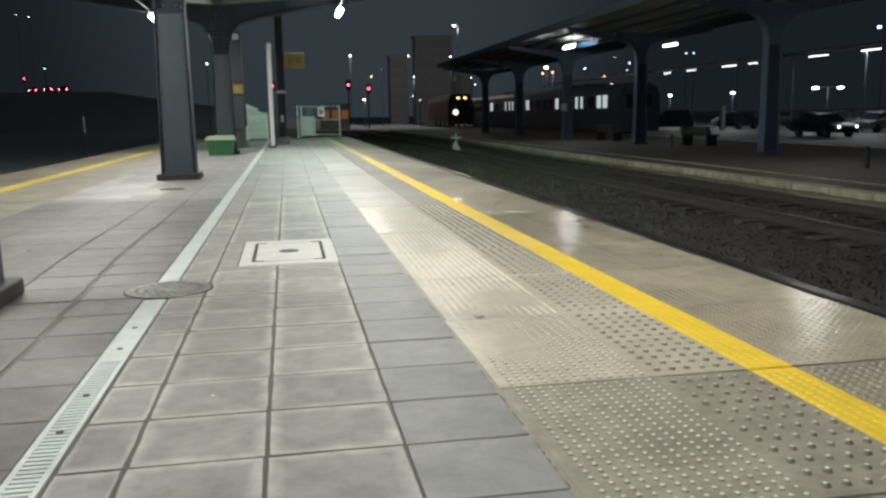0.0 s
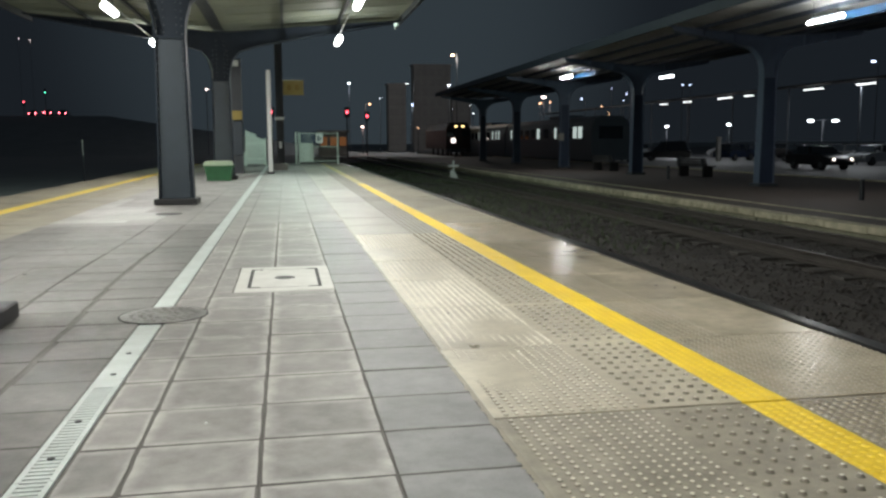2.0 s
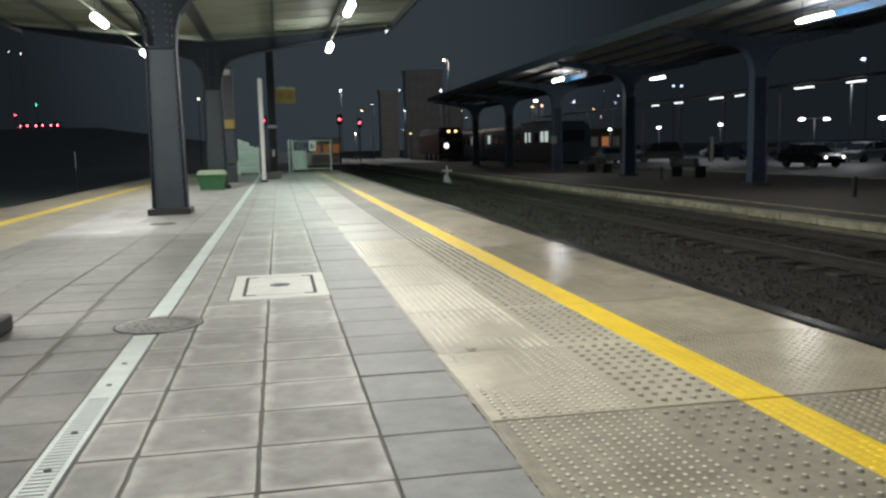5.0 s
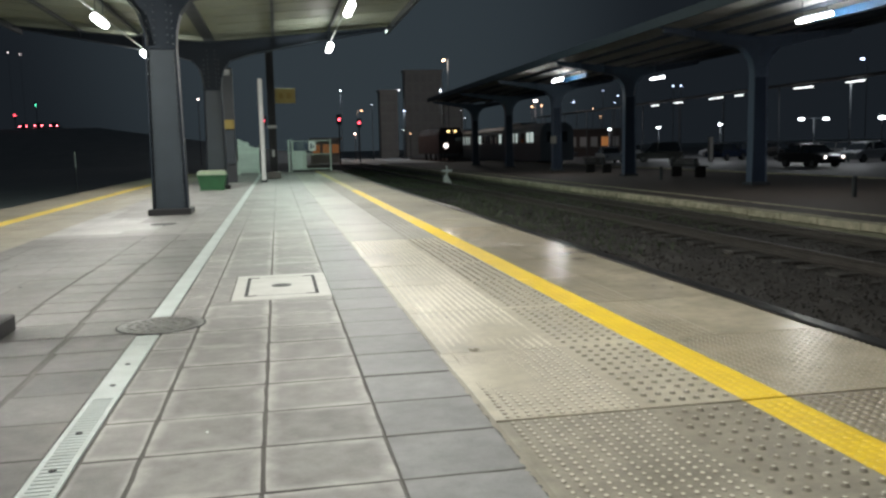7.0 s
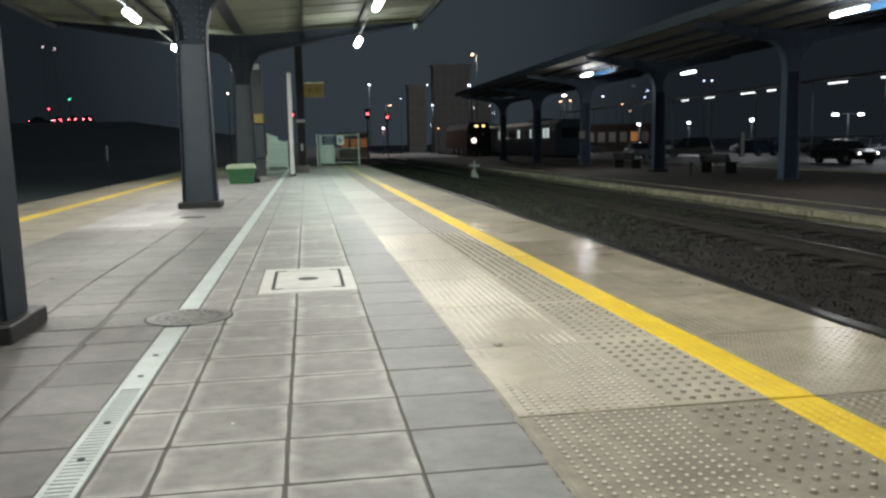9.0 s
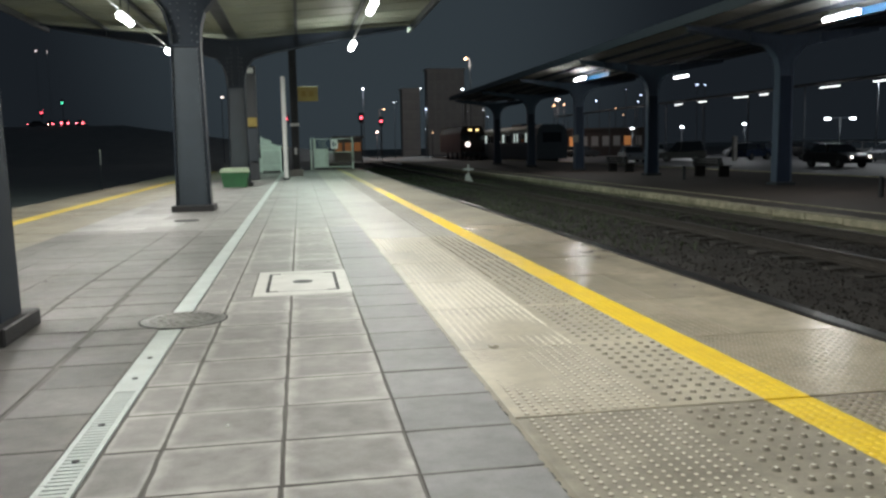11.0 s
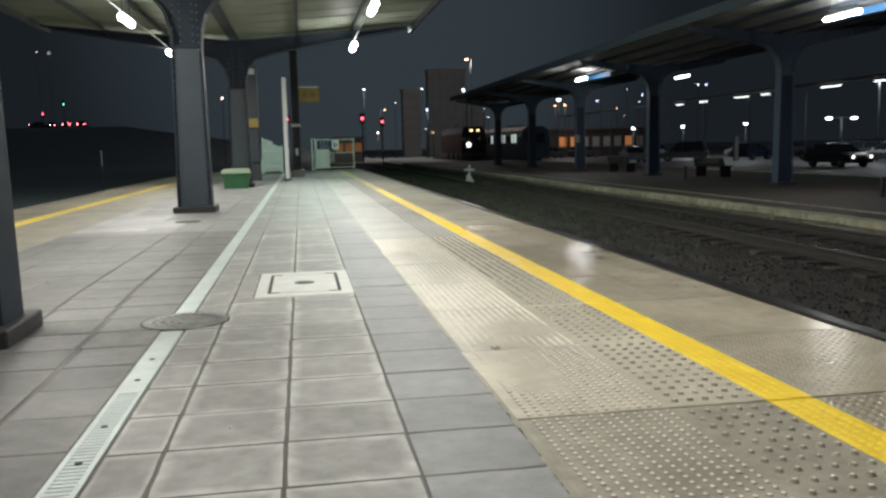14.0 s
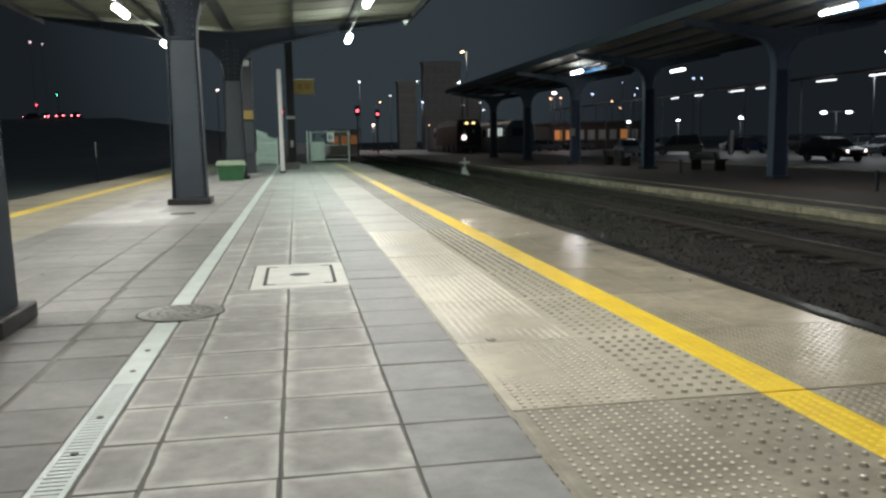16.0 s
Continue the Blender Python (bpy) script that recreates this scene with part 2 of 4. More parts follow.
M_ROOF = mat("pale_green_sheet", (0.26, 0.285, 0.22), (0.19, 0.21, 0.165), 0.6, scale=1.5, fine=40, bump=0.1)
M_ROOF_L = mat("pale_grey_sheet", (0.64, 0.65, 0.62), (0.52, 0.53, 0.5), 0.6, scale=1.5, fine=40, bump=0.1)
M_ROOF_TOP = mat("weathered_roof_sheet", (0.12, 0.12, 0.115), (0.08, 0.08, 0.078), 0.8, scale=1.5, fine=40)
M_WHITE = mat("white_paint", (0.78, 0.8, 0.78), (0.66, 0.69, 0.67), 0.5, scale=4, fine=60, bump=0.06)
M_FENCE = mat("pale_green_fence_paint", (0.6, 0.68, 0.62), (0.48, 0.57, 0.51), 0.55, scale=4, fine=60, bump=0.06)
M_GREEN = mat("green_plastic", (0.024, 0.145, 0.05), (0.017, 0.105, 0.036), 0.4, scale=5, fine=80, bump=0.05)
M_GREEN_L = mat("pale_green_plastic", (0.5, 0.62, 0.45), (0.42, 0.54, 0.38), 0.45, scale=5, fine=80, bump=0.05)
M_SIGN_Y = mat("dull_yellow_sign", (0.37, 0.28, 0.06), (0.28, 0.21, 0.045), 0.5, scale=4, fine=60, bump=0.03)
M_SIGN_D = mat("dull_ochre_paint", (0.3, 0.2, 0.03), (0.24, 0.16, 0.02), 0.6)
M_SIGN_B = mat("dark_blue_sign", (0.012, 0.04, 0.08), (0.01, 0.03, 0.06), 0.4, scale=4, fine=60, bump=0.02)
M_WOODPOLE = mat("dark_slate_mast_paint", (0.055, 0.06, 0.064), (0.032, 0.034, 0.037), 0.7, scale=6, fine=60)
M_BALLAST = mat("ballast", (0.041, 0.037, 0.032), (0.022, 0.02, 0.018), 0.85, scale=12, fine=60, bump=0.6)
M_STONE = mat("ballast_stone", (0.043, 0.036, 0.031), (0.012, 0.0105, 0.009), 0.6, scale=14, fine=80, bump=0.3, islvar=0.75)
M_LEAF = mat("weed_green", (0.1, 0.13, 0.075), (0.065, 0.085, 0.05), 0.7, scale=3, fine=40, bump=0)
M_RAIL = mat("worn_rail_steel", (0.075, 0.066, 0.058), (0.04, 0.034, 0.029), 0.5, metal=0.3, scale=6, fine=60, bump=0.1)
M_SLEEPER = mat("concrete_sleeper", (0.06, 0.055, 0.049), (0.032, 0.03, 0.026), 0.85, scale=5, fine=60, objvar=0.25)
M_KERB = mat("old_concrete_kerb", (0.52, 0.48, 0.34), (0.19, 0.185, 0.12), 0.75, scale=4.5, fine=40, bump=0.3, objvar=0.15)
M_WALL = mat("mossy_platform_wall", (0.25, 0.235, 0.17), (0.11, 0.12, 0.07), 0.85, scale=2.2, fine=30, bump=0.3)
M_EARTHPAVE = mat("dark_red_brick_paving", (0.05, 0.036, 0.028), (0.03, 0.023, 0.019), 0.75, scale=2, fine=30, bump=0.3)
M_ASPHALT = mat("asphalt", (0.115, 0.115, 0.117), (0.075, 0.075, 0.078), 0.55, scale=0.8, fine=30, bump=0.2)
M_SOIL = mat("dark_ground", (0.38, 0.4, 0.4), (0.29, 0.31, 0.31), 0.95, scale=0.4, fine=8, bump=0.4)
M_CONC = mat("concrete", (0.3, 0.29, 0.27), (0.2, 0.195, 0.18), 0.75, scale=1.5, fine=40)
M_FACADE = mat("dim_rendered_facade", (0.4, 0.39, 0.37), (0.34, 0.332, 0.315), 0.85, scale=0.6, fine=12)
M_FACADE_R = mat("brownish_facade", (0.055, 0.042, 0.037), (0.042, 0.032, 0.028), 0.85, scale=0.6, fine=12)
M_WIN_DIM = mat("dim_shutter", (0.37, 0.36, 0.345), (0.32, 0.312, 0.297), 0.8, scale=0.6, fine=12)
M_TRAIN = mat("dull_blue_grey_train_paint", (0.1, 0.12, 0.145), (0.08, 0.097, 0.118), 0.55, scale=1, fine=20, bump=0.03)
M_TRAIN_R = mat("dark_red_loco_paint", (0.026, 0.013, 0.012), (0.02, 0.01, 0.009), 0.6, scale=1, fine=20, bump=0.03)
M_CAR_BLACK = mat("black_car_paint", (0.012, 0.012, 0.014), (0.01, 0.01, 0.012), 0.32, scale=2, fine=20, bump=0.0, rvar=0.04)
M_CAR_SILVER = mat("silver_car_paint", (0.5, 0.52, 0.54), (0.45, 0.47, 0.49), 0.22, metal=0.5, scale=2, fine=20, bump=0.0, rvar=0.04)
M_CAR_BLUE = mat("dark_blue_car_paint", (0.02, 0.03, 0.06), (0.016, 0.024, 0.05), 0.18, scale=2, fine=20, bump=0.0, rvar=0.04)
M_CAR_GREY = mat("grey_car_paint", (0.16, 0.165, 0.17), (0.13, 0.135, 0.14), 0.2, metal=0.4, scale=2, fine=20, bump=0.0, rvar=0.04)
M_TYRE = mat("tyre_rubber", (0.02, 0.02, 0.02), (0.014, 0.014, 0.014), 0.8)
M_GLASS = glass("dark_glass")
G_TUBE = glow("white_tube_glow", (0.95, 1.0, 0.97), 28)
G_TUBE_FAR = glow("far_tube_glow", (1.0, 1.0, 0.97), 60)
G_STRIP = glow("strip_light_glow", (0.95, 0.97, 1.0), 4)
G_WHITE = glow("white_lamp_glow", (0.9, 0.95, 1.0), 9)
G_BLUE = glow("bluish_lamp_glow", (0.6, 0.7, 1.0), 7)
G_WARM = glow("warm_lamp_glow", (1.0, 0.55, 0.3), 7)
G_PINK = glow("pinkish_lamp_glow", (1.0, 0.8, 0.75), 10)
G_AMBER = glow("amber_window_glow", (1.0, 0.4, 0.12), 0.17)
G_AMBER_DIM = glow("dim_amber_window_glow", (1.0, 0.42, 0.16), 0.08)
G_RED = glow("red_signal_glow", (1.0, 0.08, 0.12), 9)
G_TAIL_FAR = glow("red_tail_lamp_glow", (1.0, 0.12, 0.16), 20)
G_HEAD_FAR = glow("car_headlamp_glow", (1.0, 0.82, 0.74), 26)
G_GREEN = glow("green_signal_glow", (0.1, 1.0, 0.55), 6)
G_ORANGE = glow("orange_signal_glow", (1.0, 0.5, 0.1), 7)
G_WIN = glow("train_window_glow", (0.85, 1.0, 0.95), 0.55)
G_YWIN = glow("loco_lamp_glow", (1.0, 0.72, 0.3), 3)
G_LOCO = glow("loco_headlamp_glow", (1.0, 0.88, 0.82), 2.5)
G_HEAD = glow("headlamp_glow", (1.0, 0.9, 0.82), 5)


# ---- building helpers ----
def part(name, bm, material, parent=None, label=""):
    me = bpy.data.meshes.new(name)
    bm.to_mesh(me)
    bm.free()
    me.materials.append(material)
    ob = new(name, me)
    if parent:
        ob.parent = parent
    if label:
        ob["label"] = label
    return ob


def empty(name, x=0.0, y=0.0, z=0.0, rz=0.0):
    ob = new(name)
    ob.empty_display_size = 0.1
    ob.matrix_basis = pose(x, y, z, 0, 0, rz)
    return ob


def add_box(bm, x0, x1, y0, y1, z0, z1, bevel=0.0, seg=1):
    vs = [bm.verts.new(p) for p in ((x0, y0, z0), (x1, y0, z0), (x1, y1, z0), (x0, y1, z0), (x0, y0, z1), (x1, y0, z1), (x1, y1, z1), (x0, y1, z1))]
    fs = [bm.faces.new([vs[i] for i in f]) for f in ((3, 2, 1, 0), (4, 5, 6, 7), (0, 1, 5, 4), (1, 2, 6, 5), (2, 3, 7, 6), (3, 0, 4, 7))]
    if bevel:
        es = list({e for f in fs for e in f.edges})
        bmesh.ops.bevel(bm, geom=es, offset=bevel, segments=seg, affect="EDGES", profile=0.5)
    return bm


def box(x0, x1, y0, y1, z0, z1, bevel=0.0, seg=1):
    return add_box(bmesh.new(), x0, x1, y0, y1, z0, z1, bevel, seg)


def add_cyl(bm, p, q, r0, r1=None, n=12):
    p, q = Vector(p), Vector(q)
    m = Matrix.Translation((p + q) / 2) @ (q - p).to_track_quat("Z", "Y").to_matrix().to_4x4()
    bmesh.ops.create_cone(bm, cap_ends=True, segments=n, radius1=r0, radius2=r0 if r1 is None else r1, depth=(q - p).length, matrix=m)
    return bm


def cyl(p, q, r0, r1=None, n=12):
    return add_cyl(bmesh.new(), p, q, r0, r1, n)


def ball(x, y, z, rx, ry=None, rz=None, u=10, v=7):
    bm = bmesh.new()
    bmesh.ops.create_uvsphere(bm, u_segments=u, v_segments=v, radius=1, matrix=Matrix.Translation((x, y, z)) @ Matrix.Diagonal((rx, ry or rx, rz or rx, 1)))
    return bm


def prism(points, axis, lo, hi):
    """A solid whose outline in the two other axes is given, from lo to hi along axis."""
    bm = bmesh.new()
    def place(a, b, c):
        return {"x": (c, a, b), "y": (a, c, b), "z": (a, b, c)}[axis]
    low = [bm.verts.new(place(a, b, lo)) for a, b in points]
    high = [bm.verts.new(place(a, b, hi)) for a, b in points]
    bm.faces.new(low)
    bm.faces.new(list(reversed(high)))
    k = len(points)
    for i in range(k):
        bm.faces.new((low[i], high[i], high[(i + 1) % k], low[(i + 1) % k]))
    bmesh.ops.recalc_face_normals(bm, faces=bm.faces)
    return bm


def band(points, thick, axis, lo, hi):
    """A bent plate that follows a line of points, of the given thickness, from lo to hi along axis."""
    up = []
    for i, (a, b) in enumerate(points):
        a0, b0 = points[max(0, i - 1)]
        a1, b1 = points[min(len(points) - 1, i + 1)]
        d = math.hypot(a1 - a0, b1 - b0)
        up.append((a - (b1 - b0) / d * thick, b + (a1 - a0) / d * thick))
    bm = bmesh.new()
    def place(a, b, c):
        return {"x": (c, a, b), "y": (a, c, b), "z": (a, b, c)}[axis]
    rows = [[bm.verts.new(place(a, b, c)) for a, b in line] for line, c in ((points, lo), (points, hi), (up, hi), (up, lo))]
    for r in range(4):
        s, t = rows[r], rows[(r + 1) % 4]
        for i in range(len(points) - 1):
            bm.faces.new((s[i], s[i + 1], t[i + 1], t[i]))
    for i in (0, -1):
        bm.faces.new([rows[r][i] for r in range(4)])
    bmesh.ops.recalc_face_normals(bm, faces=bm.faces)
    return bm


# ---- ground, tracks and platforms ----
FAR_Z, BED_Z, PARK_Z = -0.5, -0.72, -0.8
tagged(part("ground", box(-600, 600, -200, 900, -1.2, -0.95), M_SOIL), "dark bare ground reaching the horizon", "ground", kind="structure")

platform = empty("platform")
tagged(platform, "paved island platform with cream tactile edges", "platform", kind="structure")
part("platform_body", box(-5.2, 2.86, -9, 39.5, -0.95, -0.03), M_JOINT, platform, "dark mortar bed of the paving")
part("mortar", box(-2.85, 0.815, -8.8, 39.4, -0.029, -0.006), M_JOINT, platform, "grey brown mortar joints")
part("platform_wall", box(2.861, 2.90, -9, 39.5, -0.95, -0.07), M_WALL, platform, "stained concrete side wall")


def nosing():
    pts = [(2.846, -0.05), (2.846, 0.006), (2.862, 0.013), (2.935, 0.015), (2.96, 0.009), (2.976, -0.008), (2.982, -0.03), (2.982, -0.06)]
    ob = part("edge_nosing", prism(pts, "y", -9, 39.5), M_NOSE, platform, "black rubber edge strip")
    for p in ob.data.polygons:
        p.use_smooth = False
nosing()

bed = bmesh.new()
bmesh.ops.create_grid(bed, x_segments=60, y_segments=260, size=0.5, matrix=Matrix.Translation((6.5, 44, BED_Z)) @ Matrix.Diagonal((7.4, 106, 1, 1)))
for v in bed.verts:
    v.co.z += 0.05 * noise.noise(v.co * 1.3) + 0.03 * noise.noise(v.co * 4.0)
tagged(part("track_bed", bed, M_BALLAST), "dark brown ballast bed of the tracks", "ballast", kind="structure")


def ballast_stones():
    rnd = random.Random(5)
    verts, faces = [], []
    shape = [(1, 0, -0.2), (0.3, 0.95, 0), (-0.8, 0.6, -0.1), (-0.8, -0.6, 0.1), (0.3, -0.95, -0.1), (0.1, 0.1, 0.9), (0, 0, -0.8)]
    tri = [(0, 1, 5), (1, 2, 5), (2, 3, 5), (3, 4, 5), (4, 0, 5), (1, 0, 6), (2, 1, 6), (3, 2, 6), (4, 3, 6), (0, 4, 6)]
    for i in range(24000):
        y = 1.5 + 40 * rnd.random() ** 1.7
        x = rnd.uniform(3.1, 9.8)
        s = rnd.uniform(0.01, 0.027)
        rot = Euler((rnd.uniform(-1, 1), rnd.uniform(-1, 1), rnd.uniform(0, 6.28))).to_matrix()
        k = len(verts)
        c = Vector((x, y, BED_Z + rnd.uniform(0.0, 0.035) + 0.05 * noise.noise(Vector((x, y, BED_Z)) * 1.3)))
        for p in shape:
            q = rot @ Vector((p[0] * s * rnd.uniform(0.7, 1.3), p[1] * s * rnd.uniform(0.7, 1.2), p[2] * s * 0.75))
            verts.append(c + q)
        faces += [tuple(k + a for a in f) for f in tri]
    me = bpy.data.meshes.new("ballast_stones")
    me.from_pydata(verts, [], faces)
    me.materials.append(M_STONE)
    tagged(new("ballast_stones", me), "loose grey brown crushed ballast stones", "ballast", kind="stuff")


def track(xc, y0, y1, z):
    t = empty("railway_track")
    tagged(t, "railway track with worn steel rails on concrete sleepers", "track", kind="structure")
    prof = [(-0.07, 0), (0.07, 0), (0.07, 0.02), (0.012, 0.04), (0.012, 0.11), (0.034, 0.125), (0.034, 0.155), (-0.034, 0.155), (-0.034, 0.125), (-0.012, 0.11), (-0.012, 0.04), (-0.07, 0.02)]
    for s in (-0.87, 0.87):
        part("rail", prism([(xc + s + a, z + b) for a, b in prof], "y", y0, y1), M_RAIL, t)
    sl = part("sleeper", prism([(-1.3, 0), (1.3, 0), (1.27, 0.09), (0.6, 0.09), (0.35, 0.05), (-0.35, 0.05), (-0.6, 0.09), (-1.27, 0.09)], "y", -0.13, 0.13), M_SLEEPER, t)
    sl.location = (xc, y0 + 0.3, z - 0.09)
    for i in range(1, int((y1 - y0) / 0.62)):
        o = new("sleeper", sl.data)
        o.parent = t
        o.location = (xc, y0 + 0.3 + i * 0.62, z - 0.09)


track(8.1, 0, 90, BED_Z + 0.03)
track(23.2, 20, 140, BED_Z - 0.1)
track(-7.2, 0, 60, BED_Z - 0.1)
ballast_stones()


def track_weeds():
    rnd = random.Random(8)
    verts, faces = [], []
    for i in range(11000):
        y = 7 + 62 * rnd.random() ** 0.9
        x = rnd.uniform(4.6, 9.9) if rnd.random() < 0.8 else rnd.uniform(3.1, 5.2)
        if noise.noise(Vector((x * 0.5, y * 0.25, 3.0))) < -0.25 + 0.8 * max(0.0, (13 - y) / 6):
            continue
        h = rnd.uniform(0.04, 0.14)
        for b in range(5):
            a = rnd.uniform(0, 6.28)
            n = len(verts)
            dx, dy = math.cos(a), math.sin(a)
            verts += [(x - dy * 0.012, y + dx * 0.012, BED_Z), (x + dy * 0.012, y - dx * 0.012, BED_Z), (x + dx * h * 0.6, y + dy * h * 0.6, BED_Z + h)]
            faces.append((n, n + 1, n + 2))
    me = bpy.data.meshes.new("track_weeds")
    me.from_pydata(verts, [], faces)
    me.materials.append(M_LEAF)
    tagged(new("track_weeds", me), "low dark green weeds growing in the ballast", "weeds", kind="stuff")


track_weeds()
far_platform = empty("far_platform")
tagged(far_platform, "low island platform with old concrete kerb and dark paving", "platform", kind="structure")
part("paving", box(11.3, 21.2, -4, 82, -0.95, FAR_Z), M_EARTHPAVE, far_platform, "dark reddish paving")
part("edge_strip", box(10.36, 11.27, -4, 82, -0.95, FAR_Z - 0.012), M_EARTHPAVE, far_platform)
part("paving_line", box(11.271, 11.37, -4, 82, -0.95, FAR_Z + 0.006), M_KERB, far_platform, "pale concrete line")
kb = part("kerb_stone", box(-0.17, 0.17, 0.006, 1.194, -0.13, 0.012, 0.014), M_KERB, far_platform, "mossy pale concrete kerb stone")
kb.location = (10.18, -3, FAR_Z)
for i in range(1, 70):
    o = new("kerb_stone", kb.data)
    o.parent = far_platform
    o.matrix_basis = pose(10.18 + 0.006 * math.sin(i * 7.1), -3 + 1.2 * i, FAR_Z + 0.004 * math.sin(i * 3.3), 0, 0.4 * math.sin(i * 5.1))
part("platform_wall", box(10.06, 10.34, -4, 82, -0.95, FAR_Z - 0.14), M_WALL, far_platform, "mossy concrete wall under the kerb")

part("rear_kerb", box(21.0, 21.2, -4, 82, -0.49, FAR_Z + 0.05), M_KERB, far_platform, "pale concrete rear kerb")
tagged(part("car_park", box(25.5, 160, 5, 240, -1.0, PARK_Z), M_ASPHALT), "wet-looking asphalt car park", "ground", kind="structure")


# ---- the steel canopies ----
def portal(name, cx, cy, z0, lift, steel, base_mat, panel_mat, reach=1.0):
    """A column with curved brackets that spreads into two rising beams."""
    c = empty(name, cx, cy, z0)
    half = [(0.255, 0.1), (0.235, 1.4), (0.215, 2.7 + lift), (0.235, 2.98 + lift), (0.31, 3.26 + lift), (0.5, 3.5 + lift), (1.0, 3.66 + lift), (2.1, 3.87 + lift), (3.4, 4.1 + lift), (4.75, 4.33 + lift)]
    top = [(0.0, 4.0 + lift), (0.4, 4.02 + lift), (4.95, 4.4 + lift)]
    half = [(a, b) if a < 0.6 else (a * reach, 3.66 + lift + (b - 3.66 - lift) * reach) for a, b in half]
    top = [(a * reach, 4.02 + lift + (b - 4.02 - lift) * reach) for a, b in top]
    for s in (1, -1):
        part("flange", band([(a * s, b) for a, b in half], 0.024 * -s, "y", -0.17, 0.17), steel, c)
        part("top_chord", band([(a * s, b - 0.03) for a, b in top], 0.026 * s, "y", -0.12, 0.12), steel, c)
        up = [(a - 0.012, b) for a, b in half[2:]]
        web = up + [(4.9 * reach, 3.99 + lift + 0.38 * reach), (0.4, 3.99 + lift), (0.0, 3.97 + lift), (0.0, 2.72 + lift)]
        part("beam_web", prism([(a * s, b) for a, b in web], "y", -0.012, 0.012), steel, c)
        riv = bmesh.new()
        for i in range(28):
            z = 0.24 + i * 0.12
            for yy in (-0.12,):
                bmesh.ops.create_icosphere(riv, subdivisions=1, radius=0.017, matrix=Matrix.Translation((s * (0.232 - 0.012 * z), -0.172, z)))
        for i in range(9):
            bmesh.ops.create_icosphere(riv, subdivisions=1, radius=0.016, matrix=Matrix.Translation((s * 0.1, -0.014, 2.8 + lift + i * 0.12)))
        part("rivets", riv, M_RIVET, c)
        for bx in (1.75, 3.3):
            zz = 3.66 + lift + (bx - 1.0) * 0.178 * reach
            part("stiffener", box(s * bx * reach - 0.008, s * bx * reach + 0.008, -0.11, 0.11, zz + 0.02, 3.95 + lift + bx * 0.08 * reach), steel, c)
    part("column_web", prism([(-0.235, 0.1), (0.235, 0.1), (0.2, 2.7 + lift), (-0.2, 2.7 + lift)], "y", -0.12, -0.09), panel_mat, c)
    part("column_web", prism([(-0.235, 0.1), (0.235, 0.1), (0.2, 2.7 + lift), (-0.2, 2.7 + lift)], "y", 0.09, 0.12), panel_mat, c)
    part("cap", box(-0.23, 0.23, -0.15, 0.15, 2.68 + lift, 2.73 + lift, 0.006), steel, c)
    part("base_plate", box(-0.34, 0.34, -0.31, 0.31, 0.0, 0.1, 0.01, 1), base_mat, c)
    return c


def canopy(name, cx, y0, y1, z, lift, steel, sheet, reach=1.0):
    r = empty(name, cx, 0, z)
    for s in (1, -1):
        lo, hi = (0.12, 4.135 + lift), (5.05 * reach, 4.135 + lift + 0.41 * reach)
        pts = [(lo[0] * s, lo[1]), (hi[0] * s, hi[1]), (hi[0] * s, hi[1] + 0.05), (lo[0] * s, lo[1] + 0.05)]
        part("roof_sheet", prism(pts, "y", y0, y1), sheet, r)
        part("roof_cover", prism([(a, b + 0.052) for a, b in pts], "y", y0, y1), M_ROOF_TOP, r)
        k = int((y1 - y0) / 1.2)
        for i in range(k):
            yy = y0 + 0.6 + i * (y1 - y0 - 0.6) / k
            part("sheet_seam", prism([(0.4 * s, 4.142 + lift), (4.9 * s * reach, 4.142 + lift + 0.378 * reach), (4.9 * s * reach, 4.157 + lift + 0.378 * reach), (0.4 * s, 4.157 + lift)], "y", yy, yy + 0.03), sheet, r)
        for px in (1.75 * reach, 3.3 * reach):
            zz = 4.135 + lift + (px - 0.12) * 0.083
            part("purlin", prism([(px * s - 0.035, zz - 0.125), (px * s + 0.035, zz - 0.125), (px * s + 0.035, zz - 0.11), (px * s - 0.02, zz - 0.11), (px * s - 0.02, zz - 0.004), (px * s - 0.035, zz - 0.004)], "y", y0, y1 - 0.05), steel, r)
        part("eaves_beam", prism([(5.051 * reach * s, 3.97 + lift + 0.41 * reach), ((5.051 * reach + 0.07) * s, 3.97 + lift + 0.41 * reach), ((5.051 * reach + 0.07) * s, 4.27 + lift + 0.41 * reach), (5.051 * reach * s, 4.27 + lift + 0.41 * reach)], "y", y0, y1), steel, r)
    part("valley_gutter", box(-0.13, 0.13, y0, y1, 4.1 + lift, 4.14 + lift), steel, r)
    part("gutter_side", box(-0.14, -0.125, y0, y1, 4.1 + lift, 4.24 + lift), steel, r)
    part("gutter_side", box(0.125, 0.14, y0, y1, 4.1 + lift, 4.24 + lift), steel, r)
    return r


def batten(name, x, y, z, length, top, tube, carrier, r=0.072):
    """A hanging luminaire: tray, bright tube, end caps and stem."""
    b = empty(name, x, y, z)
    h = length / 2
    part("tray", prism([(-0.04, 0.116), (-0.03, 0.14), (0.03, 0.14), (0.04, 0.116)], "y", -h, h), carrier, b)
    t = part("tube", cyl((0, -h + 0.03, 0.03), (0, h - 0.03, 0.03), r, n=14), tube, b, "glowing white tube")
    for p in t.data.polygons:
        p.use_smooth = True
    for s in (-1, 1):
        part("stem", cyl((0, s * h * 0.7, 0.14), (0, s * h * 0.7, top - z), 0.01, n=6), carrier, b)
    return b


